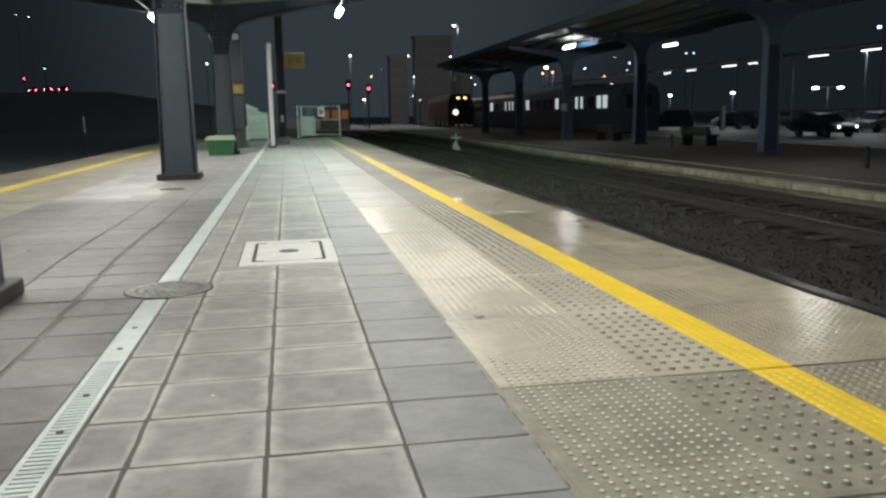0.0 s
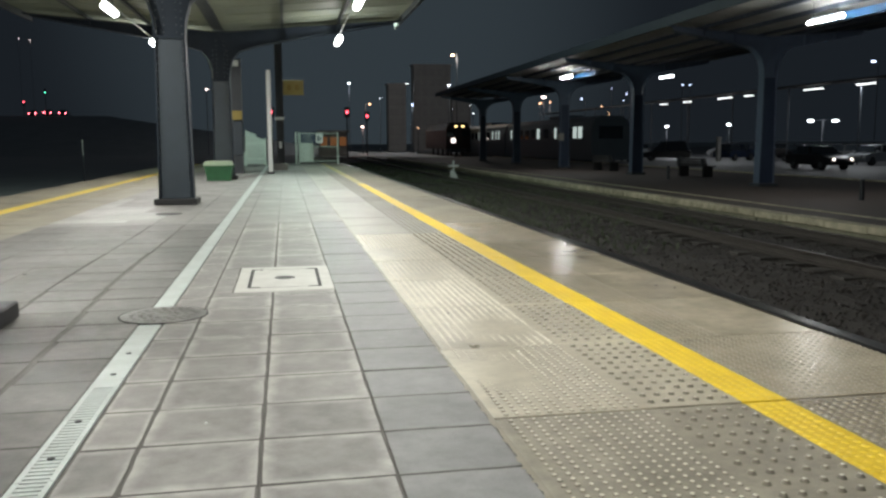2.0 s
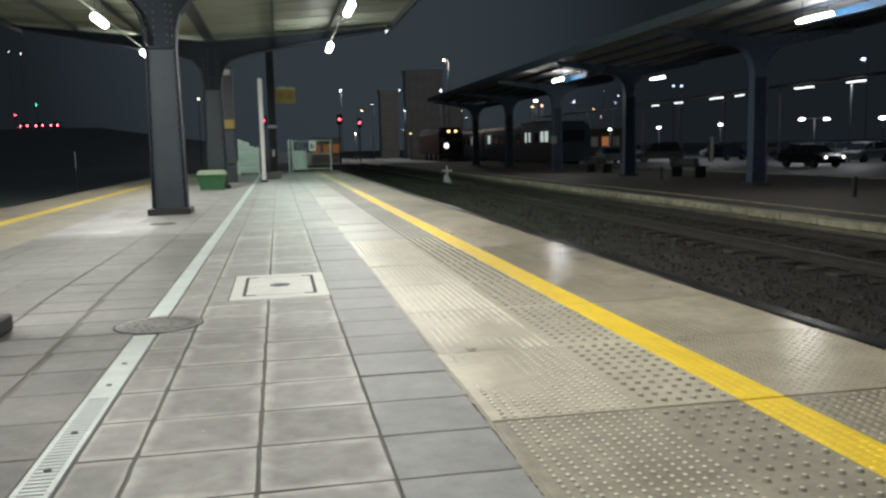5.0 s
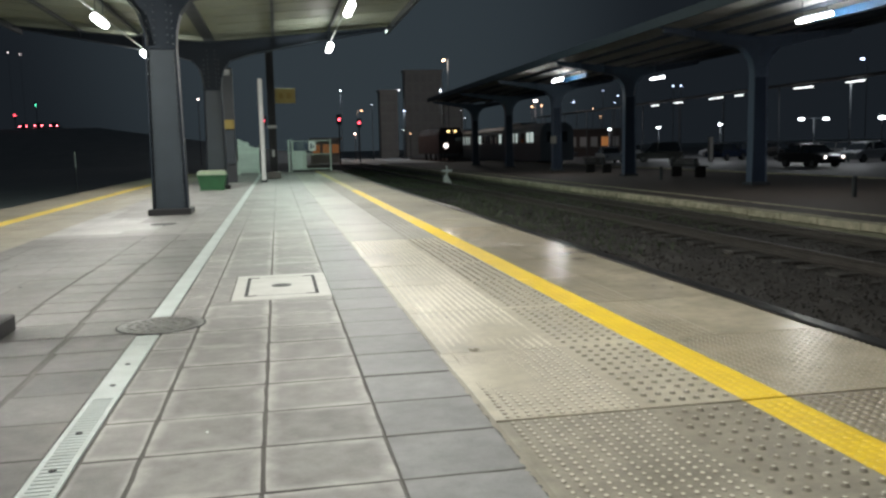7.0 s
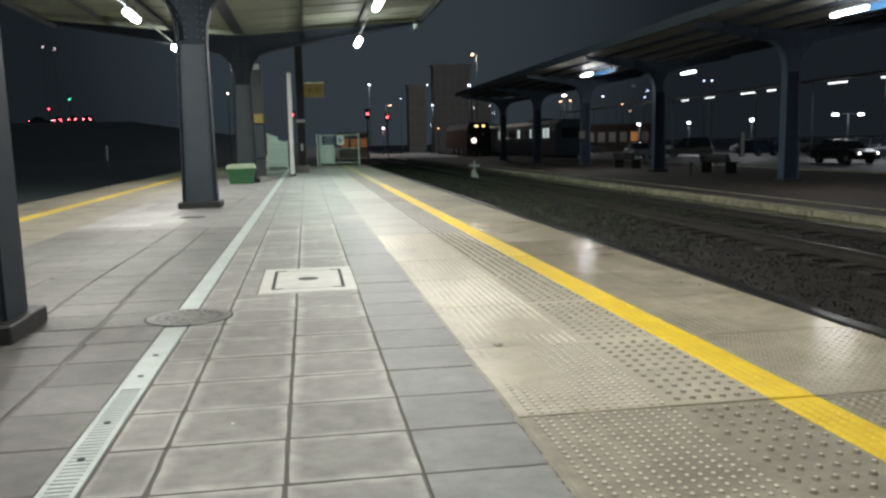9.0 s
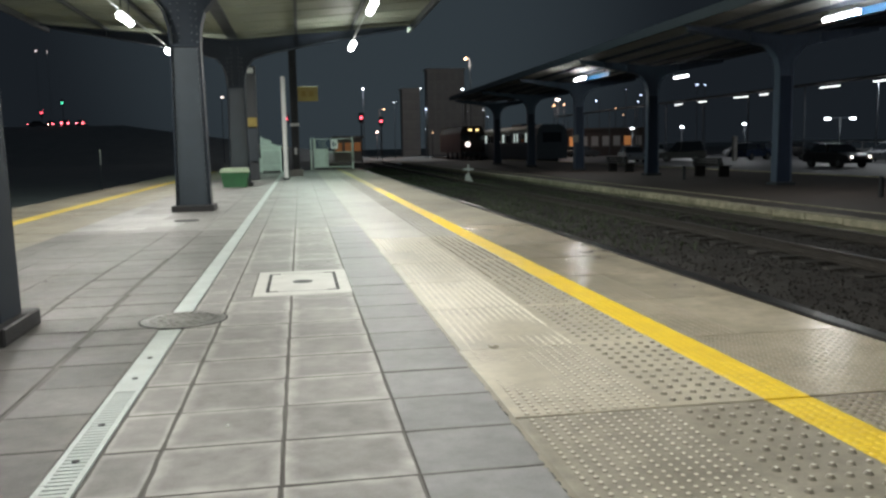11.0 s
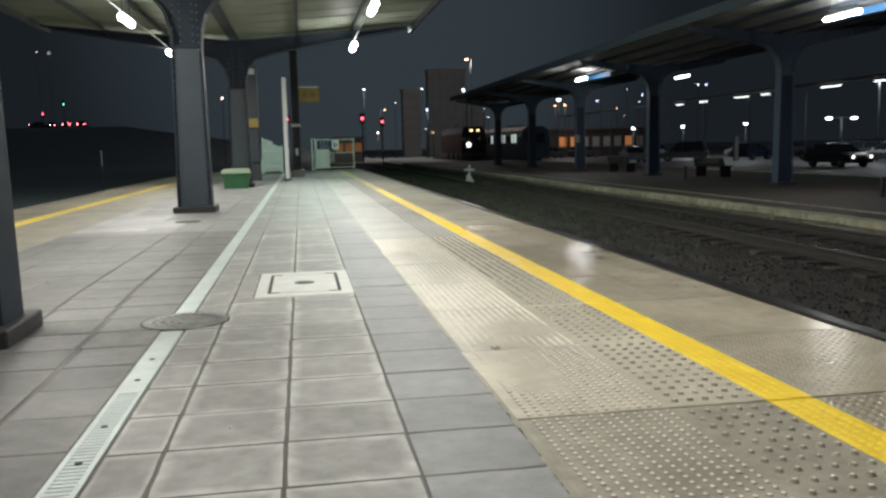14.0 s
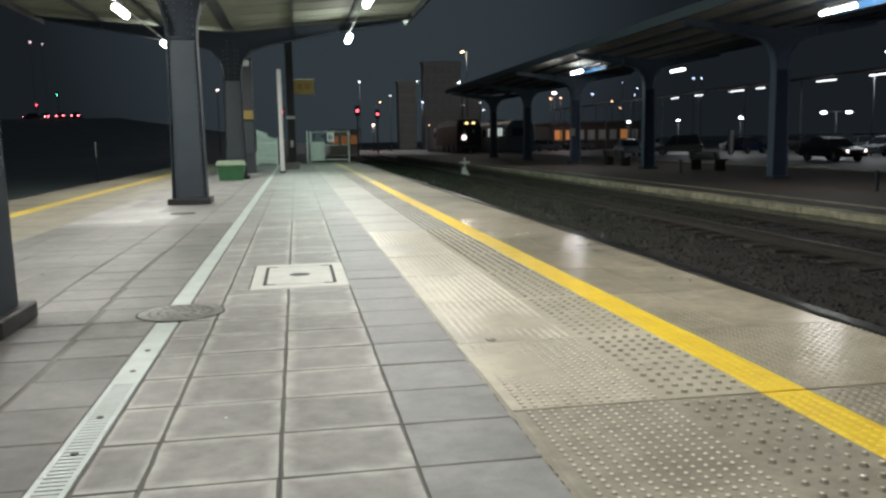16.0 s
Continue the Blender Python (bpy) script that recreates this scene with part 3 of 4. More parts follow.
for i, (cx, cy) in enumerate(((-1.63, -7.7), (-1.785, 2.06), (-1.68, 11.86), (-1.56, 21.4))):
    p = portal("canopy_column", cx, cy, 0, 0, M_STEEL_M, M_BASE, M_STEEL)
    tagged(p, "slate grey riveted steel canopy column with curved brackets", "column", "canopy columns on the platform")
tagged(canopy("platform_canopy", -1.63, -9, 22.9, 0, 0, M_STEEL_D, M_ROOF), "butterfly canopy roof with pale green sheets", "canopy")
for lx, ly in LAMPS_RIGHT + LAMPS_LEFT:
    b = batten("batten_light", lx, ly, 3.68, 1.15, 4.24, G_TUBE, M_STEEL)
    tagged(b, "lit white tube light hanging under the canopy", "light", "canopy tube lights")
for lx in (1.6, -3.33):
    tagged(part("conduit", cyl((lx, -9, 3.835), (lx, 22.0, 3.835), 0.018, n=8), M_GALV), "thin grey cable conduit along the lights", "conduit")

for cy in (13.2, 22.88, 33.35, 43.5, 53.6, 63.7):
    p = portal("blue_canopy_column", 15.7, cy, FAR_Z, 0.85, M_BLUE, M_STEEL_D, M_BLUE_P, 0.7)
    tagged(p, "blue painted steel canopy column on the low platform", "column", "blue canopy columns")
tagged(canopy("far_canopy", 15.7, 2, 65.0, FAR_Z, 0.85, M_BLUE_D, M_ROOF_L, 0.7), "dark butterfly canopy over the low platform", "canopy")
for lx, ly, lz, lw in LAMPS_FAR:
    b = batten("strip_light", lx, ly, lz, 1.5, 4.66, G_TUBE_FAR if lw == 1 else G_WHITE, M_STEEL, 0.05)
    tagged(b, "lit white strip light under the far canopy", "light", "far canopy lights")

for ya, yb in ((8.0, 19.0), (36.6, 40.3)):
    tagged(part("longitudinal_beam", box(14.9, 14.96, ya, yb, 4.2, 4.4), M_BLUE_L), "light blue steel beam running beside the lights", "beam", "light blue beams")
for yy in (9.0, 12.5, 16.0, 37.2, 39.5):
    tagged(part("beam_hanger", box(14.91, 14.95, yy, yy + 0.1, 4.401, 4.58), M_BLUE_D), "short dark blue hanger holding the long beam", "hanger", "beam hangers")


def bench(x, y, rz):
    b = empty("platform_bench", x, y, FAR_Z, rz)
    for s in (-0.8, 0.8):
        part("leg", box(s - 0.04, s + 0.04, -0.25, 0.25, 0, 0.42, 0.01), M_TYRE, b)
        part("back_support", prism([(0.2, 0.4), (0.26, 0.4), (0.34, 0.78), (0.28, 0.78)], "x", s - 0.03, s + 0.03), M_STEEL_D, b)
    for i in range(4):
        part("seat_slat", box(-1.0, 1.0, -0.26 + 0.125 * i, -0.16 + 0.125 * i, 0.42, 0.46, 0.008), M_TYRE, b)
    for i in range(3):
        part("back_slat", box(-1.0, 1.0, 0.18 + 0.03 * i, 0.215 + 0.03 * i, 0.48 + 0.105 * i, 0.57 + 0.105 * i, 0.008), M_TYRE, b)
    tagged(b, "dark slatted bench on the low platform", "bench", "benches on the low platform")


bench(17.2, 30.6, 100)
bench(16.3, 38.6, 100)
for x, y in ((14.3, 16.1), (14.92, 28.4)):
    p = empty("low_post", x, y, FAR_Z)
    part("post", cyl((0, 0, 0), (0, 0, 0.5), 0.06, n=10), M_STEEL_D, p)
    part("cap", ball(0, 0, 0.5, 0.065, 0.065, 0.03), M_STEEL_D, p)
    tagged(p, "short dark post on the low platform", "post", "short posts")
sp = empty("column_plate", 15.45, 43.31, 1.05)
part("plate", box(-0.17, 0.17, -0.03, -0.01, 0, 0.42), M_CONC, sp)
tagged(sp, "small pale plate on a blue column", "sign")


# ---- platform furniture ----
def grit_bin():
    b = empty("grit_bin", -1.66, 20.75, 0)
    part("tub", prism([(-0.3, 0), (0.3, 0), (0.365, 0.37), (-0.365, 0.37)], "y", -0.2, 0.2), M_GREEN, b, "green plastic tub")
    part("rim", box(-0.395, 0.395, -0.23, 0.23, 0.365, 0.41, 0.01), M_GREEN, b)
    part("lid", prism([(-0.385, 0.411), (0.385, 0.411), (0.36, 0.5), (0.3, 0.53), (-0.3, 0.53), (-0.36, 0.5)], "y", -0.225, 0.225), M_GREEN_L, b, "pale green lid")
    for s in (-0.28, 0.28):
        part("foot", box(s - 0.05, s + 0.05, -0.17, 0.17, -0.0, 0.02), M_GREEN, b)
    tagged(b, "green plastic grit bin with pale lid beside a column", "bin")
grit_bin()


def totem():
    t = empty("totem_panel", -0.37, 25.6, 0)
    part("panel", box(-0.065, 0.065, -0.02, 0.9, 0.06, 3.35, 0.012), M_WHITE, t, "white painted slim panel")
    part("plinth", box(-0.1, 0.1, -0.06, 0.94, 0, 0.06, 0.01), M_STEEL_D, t)
    tagged(t, "tall slim white information panel seen edge on", "sign")
totem()


def mast():
    m = empty("catenary_mast", -0.05, 29.5, 0)
    for s in (-0.11, 0.11):
        part("leg", box(s - 0.03, s + 0.03, -0.12, 0.12, 0.25, 7.0), M_WOODPOLE, m)
    part("web", box(-0.08, 0.08, -0.01, 0.01, 0.25, 7.0), M_WOODPOLE, m)
    for i in range(14):
        z = 0.6 + 0.45 * i
        part("lacing", box(-0.11, 0.11, -0.125, -0.115, z, z + 0.06), M_WOODPOLE, m)
    part("footing", box(-0.25, 0.25, -0.25, 0.25, 0, 0.25, 0.02), M_CONC, m)
    part("collar", box(-0.16, 0.16, -0.14, 0.14, 1.85, 1.95), M_WHITE, m, "pale collar")
    part("notice", box(-0.05, 0.05, -0.137, -0.127, 0.8, 1.05), M_WHITE, m)
    part("arm", cyl((0, 0, 6.2), (3.6, 0, 6.6), 0.035, n=8), M_STEEL_D, m)
    part("lamp_arm", cyl((0, 0.4, 5.8), (0.6, 0.7, 5.85), 0.03, n=8), M_STEEL_D, m)
    part("lamp_arm", cyl((0, 0, 5.5), (0, 0.4, 5.8), 0.03, n=8), M_STEEL_D, m)
    part("lamp_head", box(0.4, 0.85, 0.55, 0.85, 5.72, 5.84, 0.03), M_STEEL_D, m)
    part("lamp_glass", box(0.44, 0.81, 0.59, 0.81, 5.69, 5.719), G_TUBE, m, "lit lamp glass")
    tagged(m, "dark lattice catenary mast on the platform", "mast")
    s = empty("yellow_sign", 0.1, 29.35, 2.75)
    part("board", box(0.0, 0.74, -0.012, 0.012, 0, 0.54, 0.006), M_SIGN_Y, s, "yellow board with faded marks")
    part("bracket", box(-0.1, 0.0, -0.02, 0.02, 0.12, 0.17), M_STEEL_D, s)
    part("bracket", box(-0.1, 0.0, -0.02, 0.02, 0.38, 0.43), M_STEEL_D, s)
    part("mark", box(0.14, 0.3, -0.014, -0.0125, 0.17, 0.38), M_SIGN_D, s)
    part("mark", box(0.42, 0.6, -0.014, -0.0125, 0.17, 0.38), M_SIGN_D, s)
    tagged(s, "yellow rectangular sign fixed to the mast", "sign")
mast()


def post_with_speaker():
    p = empty("equipment_post", -1.42, 26.3, 0)
    part("post", box(-0.17, 0.17, -0.14, 0.14, 0.0, 3.75, 0.01), M_STEEL_D, p)
    part("cabinet", box(-0.16, 0.16, -0.24, -0.142, 0.62, 1.72, 0.01), M_STEEL, p, "grey equipment cabinet")
    part("yellow_box", box(-0.15, 0.16, -0.28, -0.142, 1.76, 2.06, 0.01), M_SIGN_Y, p, "yellow box")
    part("speaker", box(-0.2, 0.1, -0.3, -0.142, 3.5, 3.68, 0.02), M_WHITE, p, "white loudspeaker")
    tagged(p, "dark post carrying yellow box and white loudspeaker", "post")
post_with_speaker()


def fences():
    f = empty("mesh_fence", 0, 37.6, 0)
    for x in (0.62, 0.75, 2.56):
        part("post", box(x - 0.03, x + 0.03, -0.03, 0.03, 0, 1.5, 0.005), M_FENCE, f)
    for z in (0.12, 0.8, 1.42):
        part("rail", box(0.78, 2.53, -0.015, 0.015, z, z + 0.035), M_FENCE, f)
    for i in range(36):
        x = 0.8 + 1.72 * i / 35
        part("bar", box(x - 0.003, x + 0.003, -0.004, 0.004, 0.12, 1.44), M_WALL, f)
    for i in range(5):
        x = 0.79 + 0.11 * i
        part("slat", box(x - 0.045, x + 0.045, -0.03, -0.018, 0.1, 1.44), M_FENCE, f)
    part("screen", box(0.78, 1.42, 0.02, 0.03, 0.1, 1.0), M_FENCE, f, "pale green sheet panel")
    tagged(f, "pale green metal mesh fence closing the platform end", "fence")
    s = empty("platform_end_sign", 1.45, 37.57, 1.0)
    part("board", box(-0.6, 0.08, -0.012, 0.012, 0, 0.42), M_SIGN_B, s, "dark blue board with unreadable lines")
    for i in range(4):
        part("text_bar", box(-0.5 + 0.05 * (i % 2), -0.04 - 0.06 * (i % 3), -0.016, -0.0125, 0.08 + 0.085 * i, 0.092 + 0.085 * i), M_FENCE, s)
    part("pictogram_board", box(0.1, 0.42, -0.012, 0.012, -0.02, 0.42), M_WHITE, s, "white and blue pictogram board")
    part("pictogram", box(0.17, 0.24, -0.016, -0.0125, 0.08, 0.33), M_SIGN_B, s)
    part("pictogram", box(0.28, 0.33, -0.016, -0.0125, 0.1, 0.26), M_SIGN_B, s)
    tagged(s, "blue and white warning sign on the end fence", "sign")
    g = empty("picket_fence", -1.1, 34.2, 0)
    for i in range(11):
        h = 1.52 - 0.028 * i - (0.1 if i > 5 else 0)
        part("picket", box(-0.42 + 0.075 * i, -0.365 + 0.075 * i, -0.012, 0.012, 0.1, h), M_FENCE, g)
    part("post", box(-0.44, -0.39, 0.013, 0.06, 0, 1.55), M_FENCE, g)
    part("post", box(0.37, 0.42, 0.013, 0.06, 0, 1.2), M_FENCE, g)
    for z in (0.3, 0.95):
        part("rail", box(-0.42, 0.4, 0.0125, 0.03, z, z + 0.06), M_FENCE, g)
    part("low_panel", box(-0.6, -0.45, -0.012, 0.012, 0.05, 0.62), M_FENCE, g)
    tagged(g, "pale green picket fence with stepped top", "fence")
fences()


def point_marker():
    m = empty("track_marker", 7.7, 35.45, BED_Z)
    part("base", prism([(-0.16, 0), (0.22, 0), (0.02, 0.42), (-0.12, 0.42)], "y", -0.1, 0.1), M_WHITE, m, "white wedge base")
    part("pin", box(-0.03, 0.03, -0.03, 0.03, 0.42, 0.86), M_WHITE, m)
    part("crossbar", box(-0.24, 0.24, -0.032, 0.032, 0.6, 0.68), M_WHITE, m)
    tagged(m, "white cross-shaped marker beside the track", "marker")
point_marker()


# ---- paving ----
ROWS0 = -8.8
COLS = [(0.415, 0.811), (0.0, 0.415), (-0.4, 0.0), (-0.595, -0.4), (-1.05, -0.725), (-1.45, -1.05), (-1.85, -1.45), (-2.25, -1.85), (-2.6, -2.25), (-2.85, -2.6)]
COVER = (-0.265, 0.418, 2.95, 4.08)


def paver_mesh(w, d, material, rnd, wide, g=0.0025):
    """A paver with a worn, grimy arris of uneven width all round."""
    bm = bmesh.new()
    x, y = w / 2 - g, d / 2 - g
    a = [bm.verts.new(p) for p in ((-x, -y, -0.03), (x, -y, -0.03), (x, y, -0.03), (-x, y, -0.03))]
    b = [bm.verts.new((p.co.x, p.co.y, -0.003)) for p in a]
    b2, t = [], []
    for i in range(4):
        p, q = b[i].co, b[(i + 1) % 4].co
        for f in (0.0, 0.22, 0.5, 0.8):
            m = p.lerp(q, f)
            cx, cy = wide * rnd.uniform(0.5, 1.4), rnd.uniform(0.0028, 0.0068)
            t.append(bm.verts.new((m.x - math.copysign(cx, m.x) * (abs(m.x) > x - 0.001), m.y - math.copysign(cy, m.y) * (abs(m.y) > y - 0.001), 0)))
            b2.append(b[i] if f == 0 else bm.verts.new(m))
    bm.faces.new(t)
    for i in range(16):
        fc = bm.faces.new((b2[i], b2[(i + 1) % 16], t[(i + 1) % 16], t[i]))
        fc.material_index = 1
    for i in range(4):
        fc = bm.faces.new((a[i], a[(i + 1) % 4], b[(i + 1) % 4], b2[4 * i + 3], b2[4 * i + 2], b2[4 * i + 1], b[i]))
        fc.material_index = 1
    me = bpy.data.meshes.new("paver")
    bm.to_mesh(me)
    bm.free()
    me.materials.append(material)
    me.materials.append(M_JOINT)
    return me


def paving():
    rnd = random.Random(3)
    cache = {}
    verts, faces, kinds = [], [], []
    for r in range(121):
        y0 = ROWS0 + 0.4 * r
        pieces = []
        for k, (x0, x1) in enumerate(COLS):
            ya, yb = y0, y0 + 0.4
            if k > 3:
                # the left field is laid a little askew, its rows out of step with the others
                skew = -0.09 * min(1, max(0, (y0 - 0.9) / 2.4))
                x0, x1 = round(x0 + (skew if k < 8 else 0), 2), round(x1 + (skew if 4 < k < 9 else 0), 3)
                ya, yb = y0 + 0.07, y0 + 0.47
                if y0 < 5.0:
                    # wide washed-out joints beside the drain
                    x1 -= 0.022 if k == 5 else 0.012 if k == 6 else 0.0
                    yb -= 0.008 if k < 6 and 0.7 < y0 < 3.6 else 0.0
            if k in (1, 2) and yb > COVER[2] and ya < COVER[3]:
                if ya < COVER[2] - 0.03:
                    pieces.append((k, x0, x1, ya, COVER[2]))
                    ya = COVER[2]
                elif yb > COVER[3] + 0.03:
                    pieces.append((k, x0, x1, COVER[3], yb))
                    yb = COVER[3]
                if k == 2:
                    pieces.append((k, x0, COVER[0], ya, yb))
            else:
                pieces.append((k, x0, x1, ya, yb))
        for k, x0, x1, ya, yb in pieces:
            w, dd = round(x1 - x0, 3), round(yb - ya, 3)
            dz, tx, ty = rnd.uniform(-0.0012, 0.0012), rnd.uniform(-0.18, 0.18), rnd.uniform(-0.18, 0.18)
            if -2.9 < y0 < 7.9:
                # left pavers go darker for brown stains and also for the column's shadow
                darkened = k > 3 and y0 < (0.75 if k < 5 else 1.9 if k < 6 else 4.6) + rnd.uniform(-0.4, 0.4)
                pm = M_PAVER_C if k == 0 else M_PAVER_W if darkened else M_PAVER_L if k > 3 else M_PAVER
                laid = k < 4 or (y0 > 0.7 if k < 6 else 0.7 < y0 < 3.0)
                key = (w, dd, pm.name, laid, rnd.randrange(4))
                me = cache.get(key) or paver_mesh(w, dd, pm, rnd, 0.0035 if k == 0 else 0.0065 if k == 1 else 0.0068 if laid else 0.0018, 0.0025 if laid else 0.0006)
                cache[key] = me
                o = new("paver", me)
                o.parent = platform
                o.matrix_basis = pose((x0 + x1) / 2, (ya + yb) / 2, dz, tx, ty)
            else:
                n, g, c = len(verts), 0.0022 if k < 6 else 0.0006, 0.003 if k < 6 else 0.001
                e = 0.0012
                xa, xb, yy, yz = x0 + g, x1 - g, ya + e, yb - e
                z = dz
                ring = [(xa, yy), (xb, yy), (xb, yz), (xa, yz)]
                verts += [(a, b, -0.03) for a, b in ring] + [(a, b, z - 0.006) for a, b in ring]
                verts += [(xa + c, yy + e, z), (xb - c, yy + e, z + tx * 0.004), (xb - c, yz - e, z + ty * 0.004), (xa + c, yz - e, z)]
                faces.append((n + 8, n + 9, n + 10, n + 11))
                for q in (0, 4):
                    for i in range(4):
                        faces.append((n + q + i, n + q + (i + 1) % 4, n + q + 4 + (i + 1) % 4, n + q + 4 + i))
                kinds += [1 if k > 3 and y0 < 0 else 2 if (k > 6 and 8.3 < y0 < 10.9) or (k == 6 and 8.7 < y0 < 9.9) or (k == 9 and 10 < y0 < 13) else 0] * 9
    me = bpy.data.meshes.new("pavers_beyond")
    me.from_pydata(verts, [], faces)
    me.materials.append(M_PAVER_J)
    me.materials.append(M_PAVER_WJ)
    me.materials.append(M_PAVER_PALE)
    me.polygons.foreach_set("material_index", kinds)
    o = new("pavers_beyond", me)
    o.parent = platform
    tagged(o, kind="stuff")


def dome(verts, faces, kinds, x, y, r, h, n=8):
    """A rounded stud with shade painted on its sides and a worn crown; few sides far from the camera."""
    k = len(verts)
    rings = ((1.0, 0.0), (0.8, 0.5), (0.5, 0.9)) if n > 6 else ((1.0, 0.0), (0.5, 0.85))
    for rad, z in rings:
        for i in range(n):
            a = i * 2 * math.pi / n
            verts.append((x + r * rad * math.cos(a), y + r * rad * math.sin(a), z * h))
    verts.append((x, y, h))
    for q in range(len(rings) - 1):
        for i in range(n):
            j = (i + 1) % n
            faces.append((k + q * n + i, k + q * n + j, k + q * n + n + j, k + q * n + n + i))
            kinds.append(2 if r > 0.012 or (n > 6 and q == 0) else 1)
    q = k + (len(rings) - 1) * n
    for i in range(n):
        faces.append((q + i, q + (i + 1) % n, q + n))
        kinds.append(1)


WORN = [(0.98, 0.72, 0.2, 0.34), (1.22, 1.55, 0.24, 0.36), (1.0, 1.15, 0.22, 0.2), (1.1, 3.3, 0.14, 0.3), (0.95, 4.7, 0.2, 0.5)]


def wear_at(x, y):
    """How much of a stud is left, from 0 to 1, where feet have worn the slabs in patches."""
    left = 1.0
    for cx, cy, rx, ry in WORN:
        d = math.hypot((x - cx) / rx, (y - cy) / ry) + 0.35 * noise.noise(Vector((x * 5, y * 4, 1.7)))
        left *= min(1.0, max(0.0, (d - 0.55) / 0.6))
    return left


def slab_mesh(name, x0, x1, length, zones, material, sides=8, at=None):
    """An edge slab with raised studs in zones: (first x, last x, x pitch, y pitch, first y, radius, height); at: its place along the platform, for the wear."""
    rnd = random.Random(len(zones) + int(x0 * 100) + (0 if at is None else int(at * 10)))
    bm = box(x0, x1, 0.0075, length - 0.0075, -0.03, 0.0)
    me = bpy.data.meshes.new(name)
    bm.to_mesh(me)
    bm.free()
    verts = [tuple(v.co) for v in me.vertices]
    faces = [tuple(p.vertices) for p in me.polygons]
    flat = len(faces)
    kinds = [0] * flat
    for a, b, px, py, fy, r, h in zones:
        for j in range(int((length - 0.02 - fy) / py) + 1):
            for i in range(int((b - a) / px + 0.01) + 1):
                wear = rnd.uniform(0.75, 1.1)
                x, y = a + px * i + rnd.uniform(-0.001, 0.001), fy + py * j + rnd.uniform(-0.001, 0.001)
                if at is not None and r < 0.012:
                    wear *= wear_at(x, at + y)
                if wear > 0.12:
                    dome(verts, faces, kinds, x, y, r * (0.75 + 0.25 * min(1, wear)), h * wear, sides)
    me = bpy.data.meshes.new(name)
    me.from_pydata(verts, [], faces)
    me.polygons.foreach_set("use_smooth", [i >= flat for i in range(len(faces))])
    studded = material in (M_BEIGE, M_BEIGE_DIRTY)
    for m in (material, M_CROWN if studded else material, M_STUD_SHADE if studded else M_BEIGE_DARK if material in (M_BEIGE_OUT, M_BEIGE_NEAR) else material):
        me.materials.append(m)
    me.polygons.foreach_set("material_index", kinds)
    return me


def edge_slabs():
    L = 1.05
    def studs(h):
        return [(0.8785, 1.41, 0.0425, 0.0425, 0.036, 0.0102, h), (1.466, 1.785, 0.0615, 0.0825, 0.07, 0.0155, 0.0125)]
    pale = slab_mesh("edge_slab", 0.811, 1.81, L, studs(0.0012), M_BEIGE_PALE, 5)
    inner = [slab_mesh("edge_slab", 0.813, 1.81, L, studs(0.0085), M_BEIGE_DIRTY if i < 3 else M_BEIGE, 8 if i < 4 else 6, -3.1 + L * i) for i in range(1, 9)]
    strip = slab_mesh("yellow_strip", 1.81, 2.0, L, [(1.835, 1.99, 0.0425, 0.0425, 0.036, 0.016, 0.0034)], M_YELLOW, 8)
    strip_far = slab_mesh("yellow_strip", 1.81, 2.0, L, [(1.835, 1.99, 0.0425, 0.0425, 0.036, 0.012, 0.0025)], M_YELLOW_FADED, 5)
    outer_far = slab_mesh("outer_slab", 2.0, 2.868, L, [(2.03, 2.29, 0.0425, 0.0425, 0.036, 0.013, 0.0018)], M_BEIGE_FAR, 5)
    outer = [slab_mesh("outer_slab", 2.0, 2.868, L, z, M_BEIGE_OUT) for z in ([(2.03, 2.845, 0.0425, 0.0425, 0.036, 0.0155, 0.004)], [(2.03, 2.29, 0.0425, 0.0425, 0.036, 0.013, 0.0018)])]
    # the nearest outer slabs, darker than those beyond
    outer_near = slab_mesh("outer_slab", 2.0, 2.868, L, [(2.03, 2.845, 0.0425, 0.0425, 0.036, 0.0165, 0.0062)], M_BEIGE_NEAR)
    inner_l = slab_mesh("left_edge_slab", -3.94, -2.85, L, [(-3.9, -3.4, 0.0605, 0.0835, 0.0675, 0.0165, 0.006)], M_BEIGE_FAR, 5)
    strip_l = slab_mesh("left_yellow_strip", -4.2, -3.94, L, [], M_YELLOW_OLD)
    outer_l = slab_mesh("left_outer_slab", -5.24, -4.2, L, [], M_BEIGE_FAR)
    for i in range(-5, 41):
        y = -3.1 + L * i
        a = inner[max(i, 1) - 1] if i < 9 else pale
        b = outer[0] if i < 4 or i in (8, 9) else outer[1]
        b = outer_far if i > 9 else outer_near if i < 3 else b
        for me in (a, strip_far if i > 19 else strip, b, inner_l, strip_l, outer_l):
            o = new(me.name.split(".")[0], me)
            o.parent = platform
            o.matrix_basis = pose(0, y, 0.0012 * math.sin(i * 4.7), 0.05 * math.sin(i * 2.9))


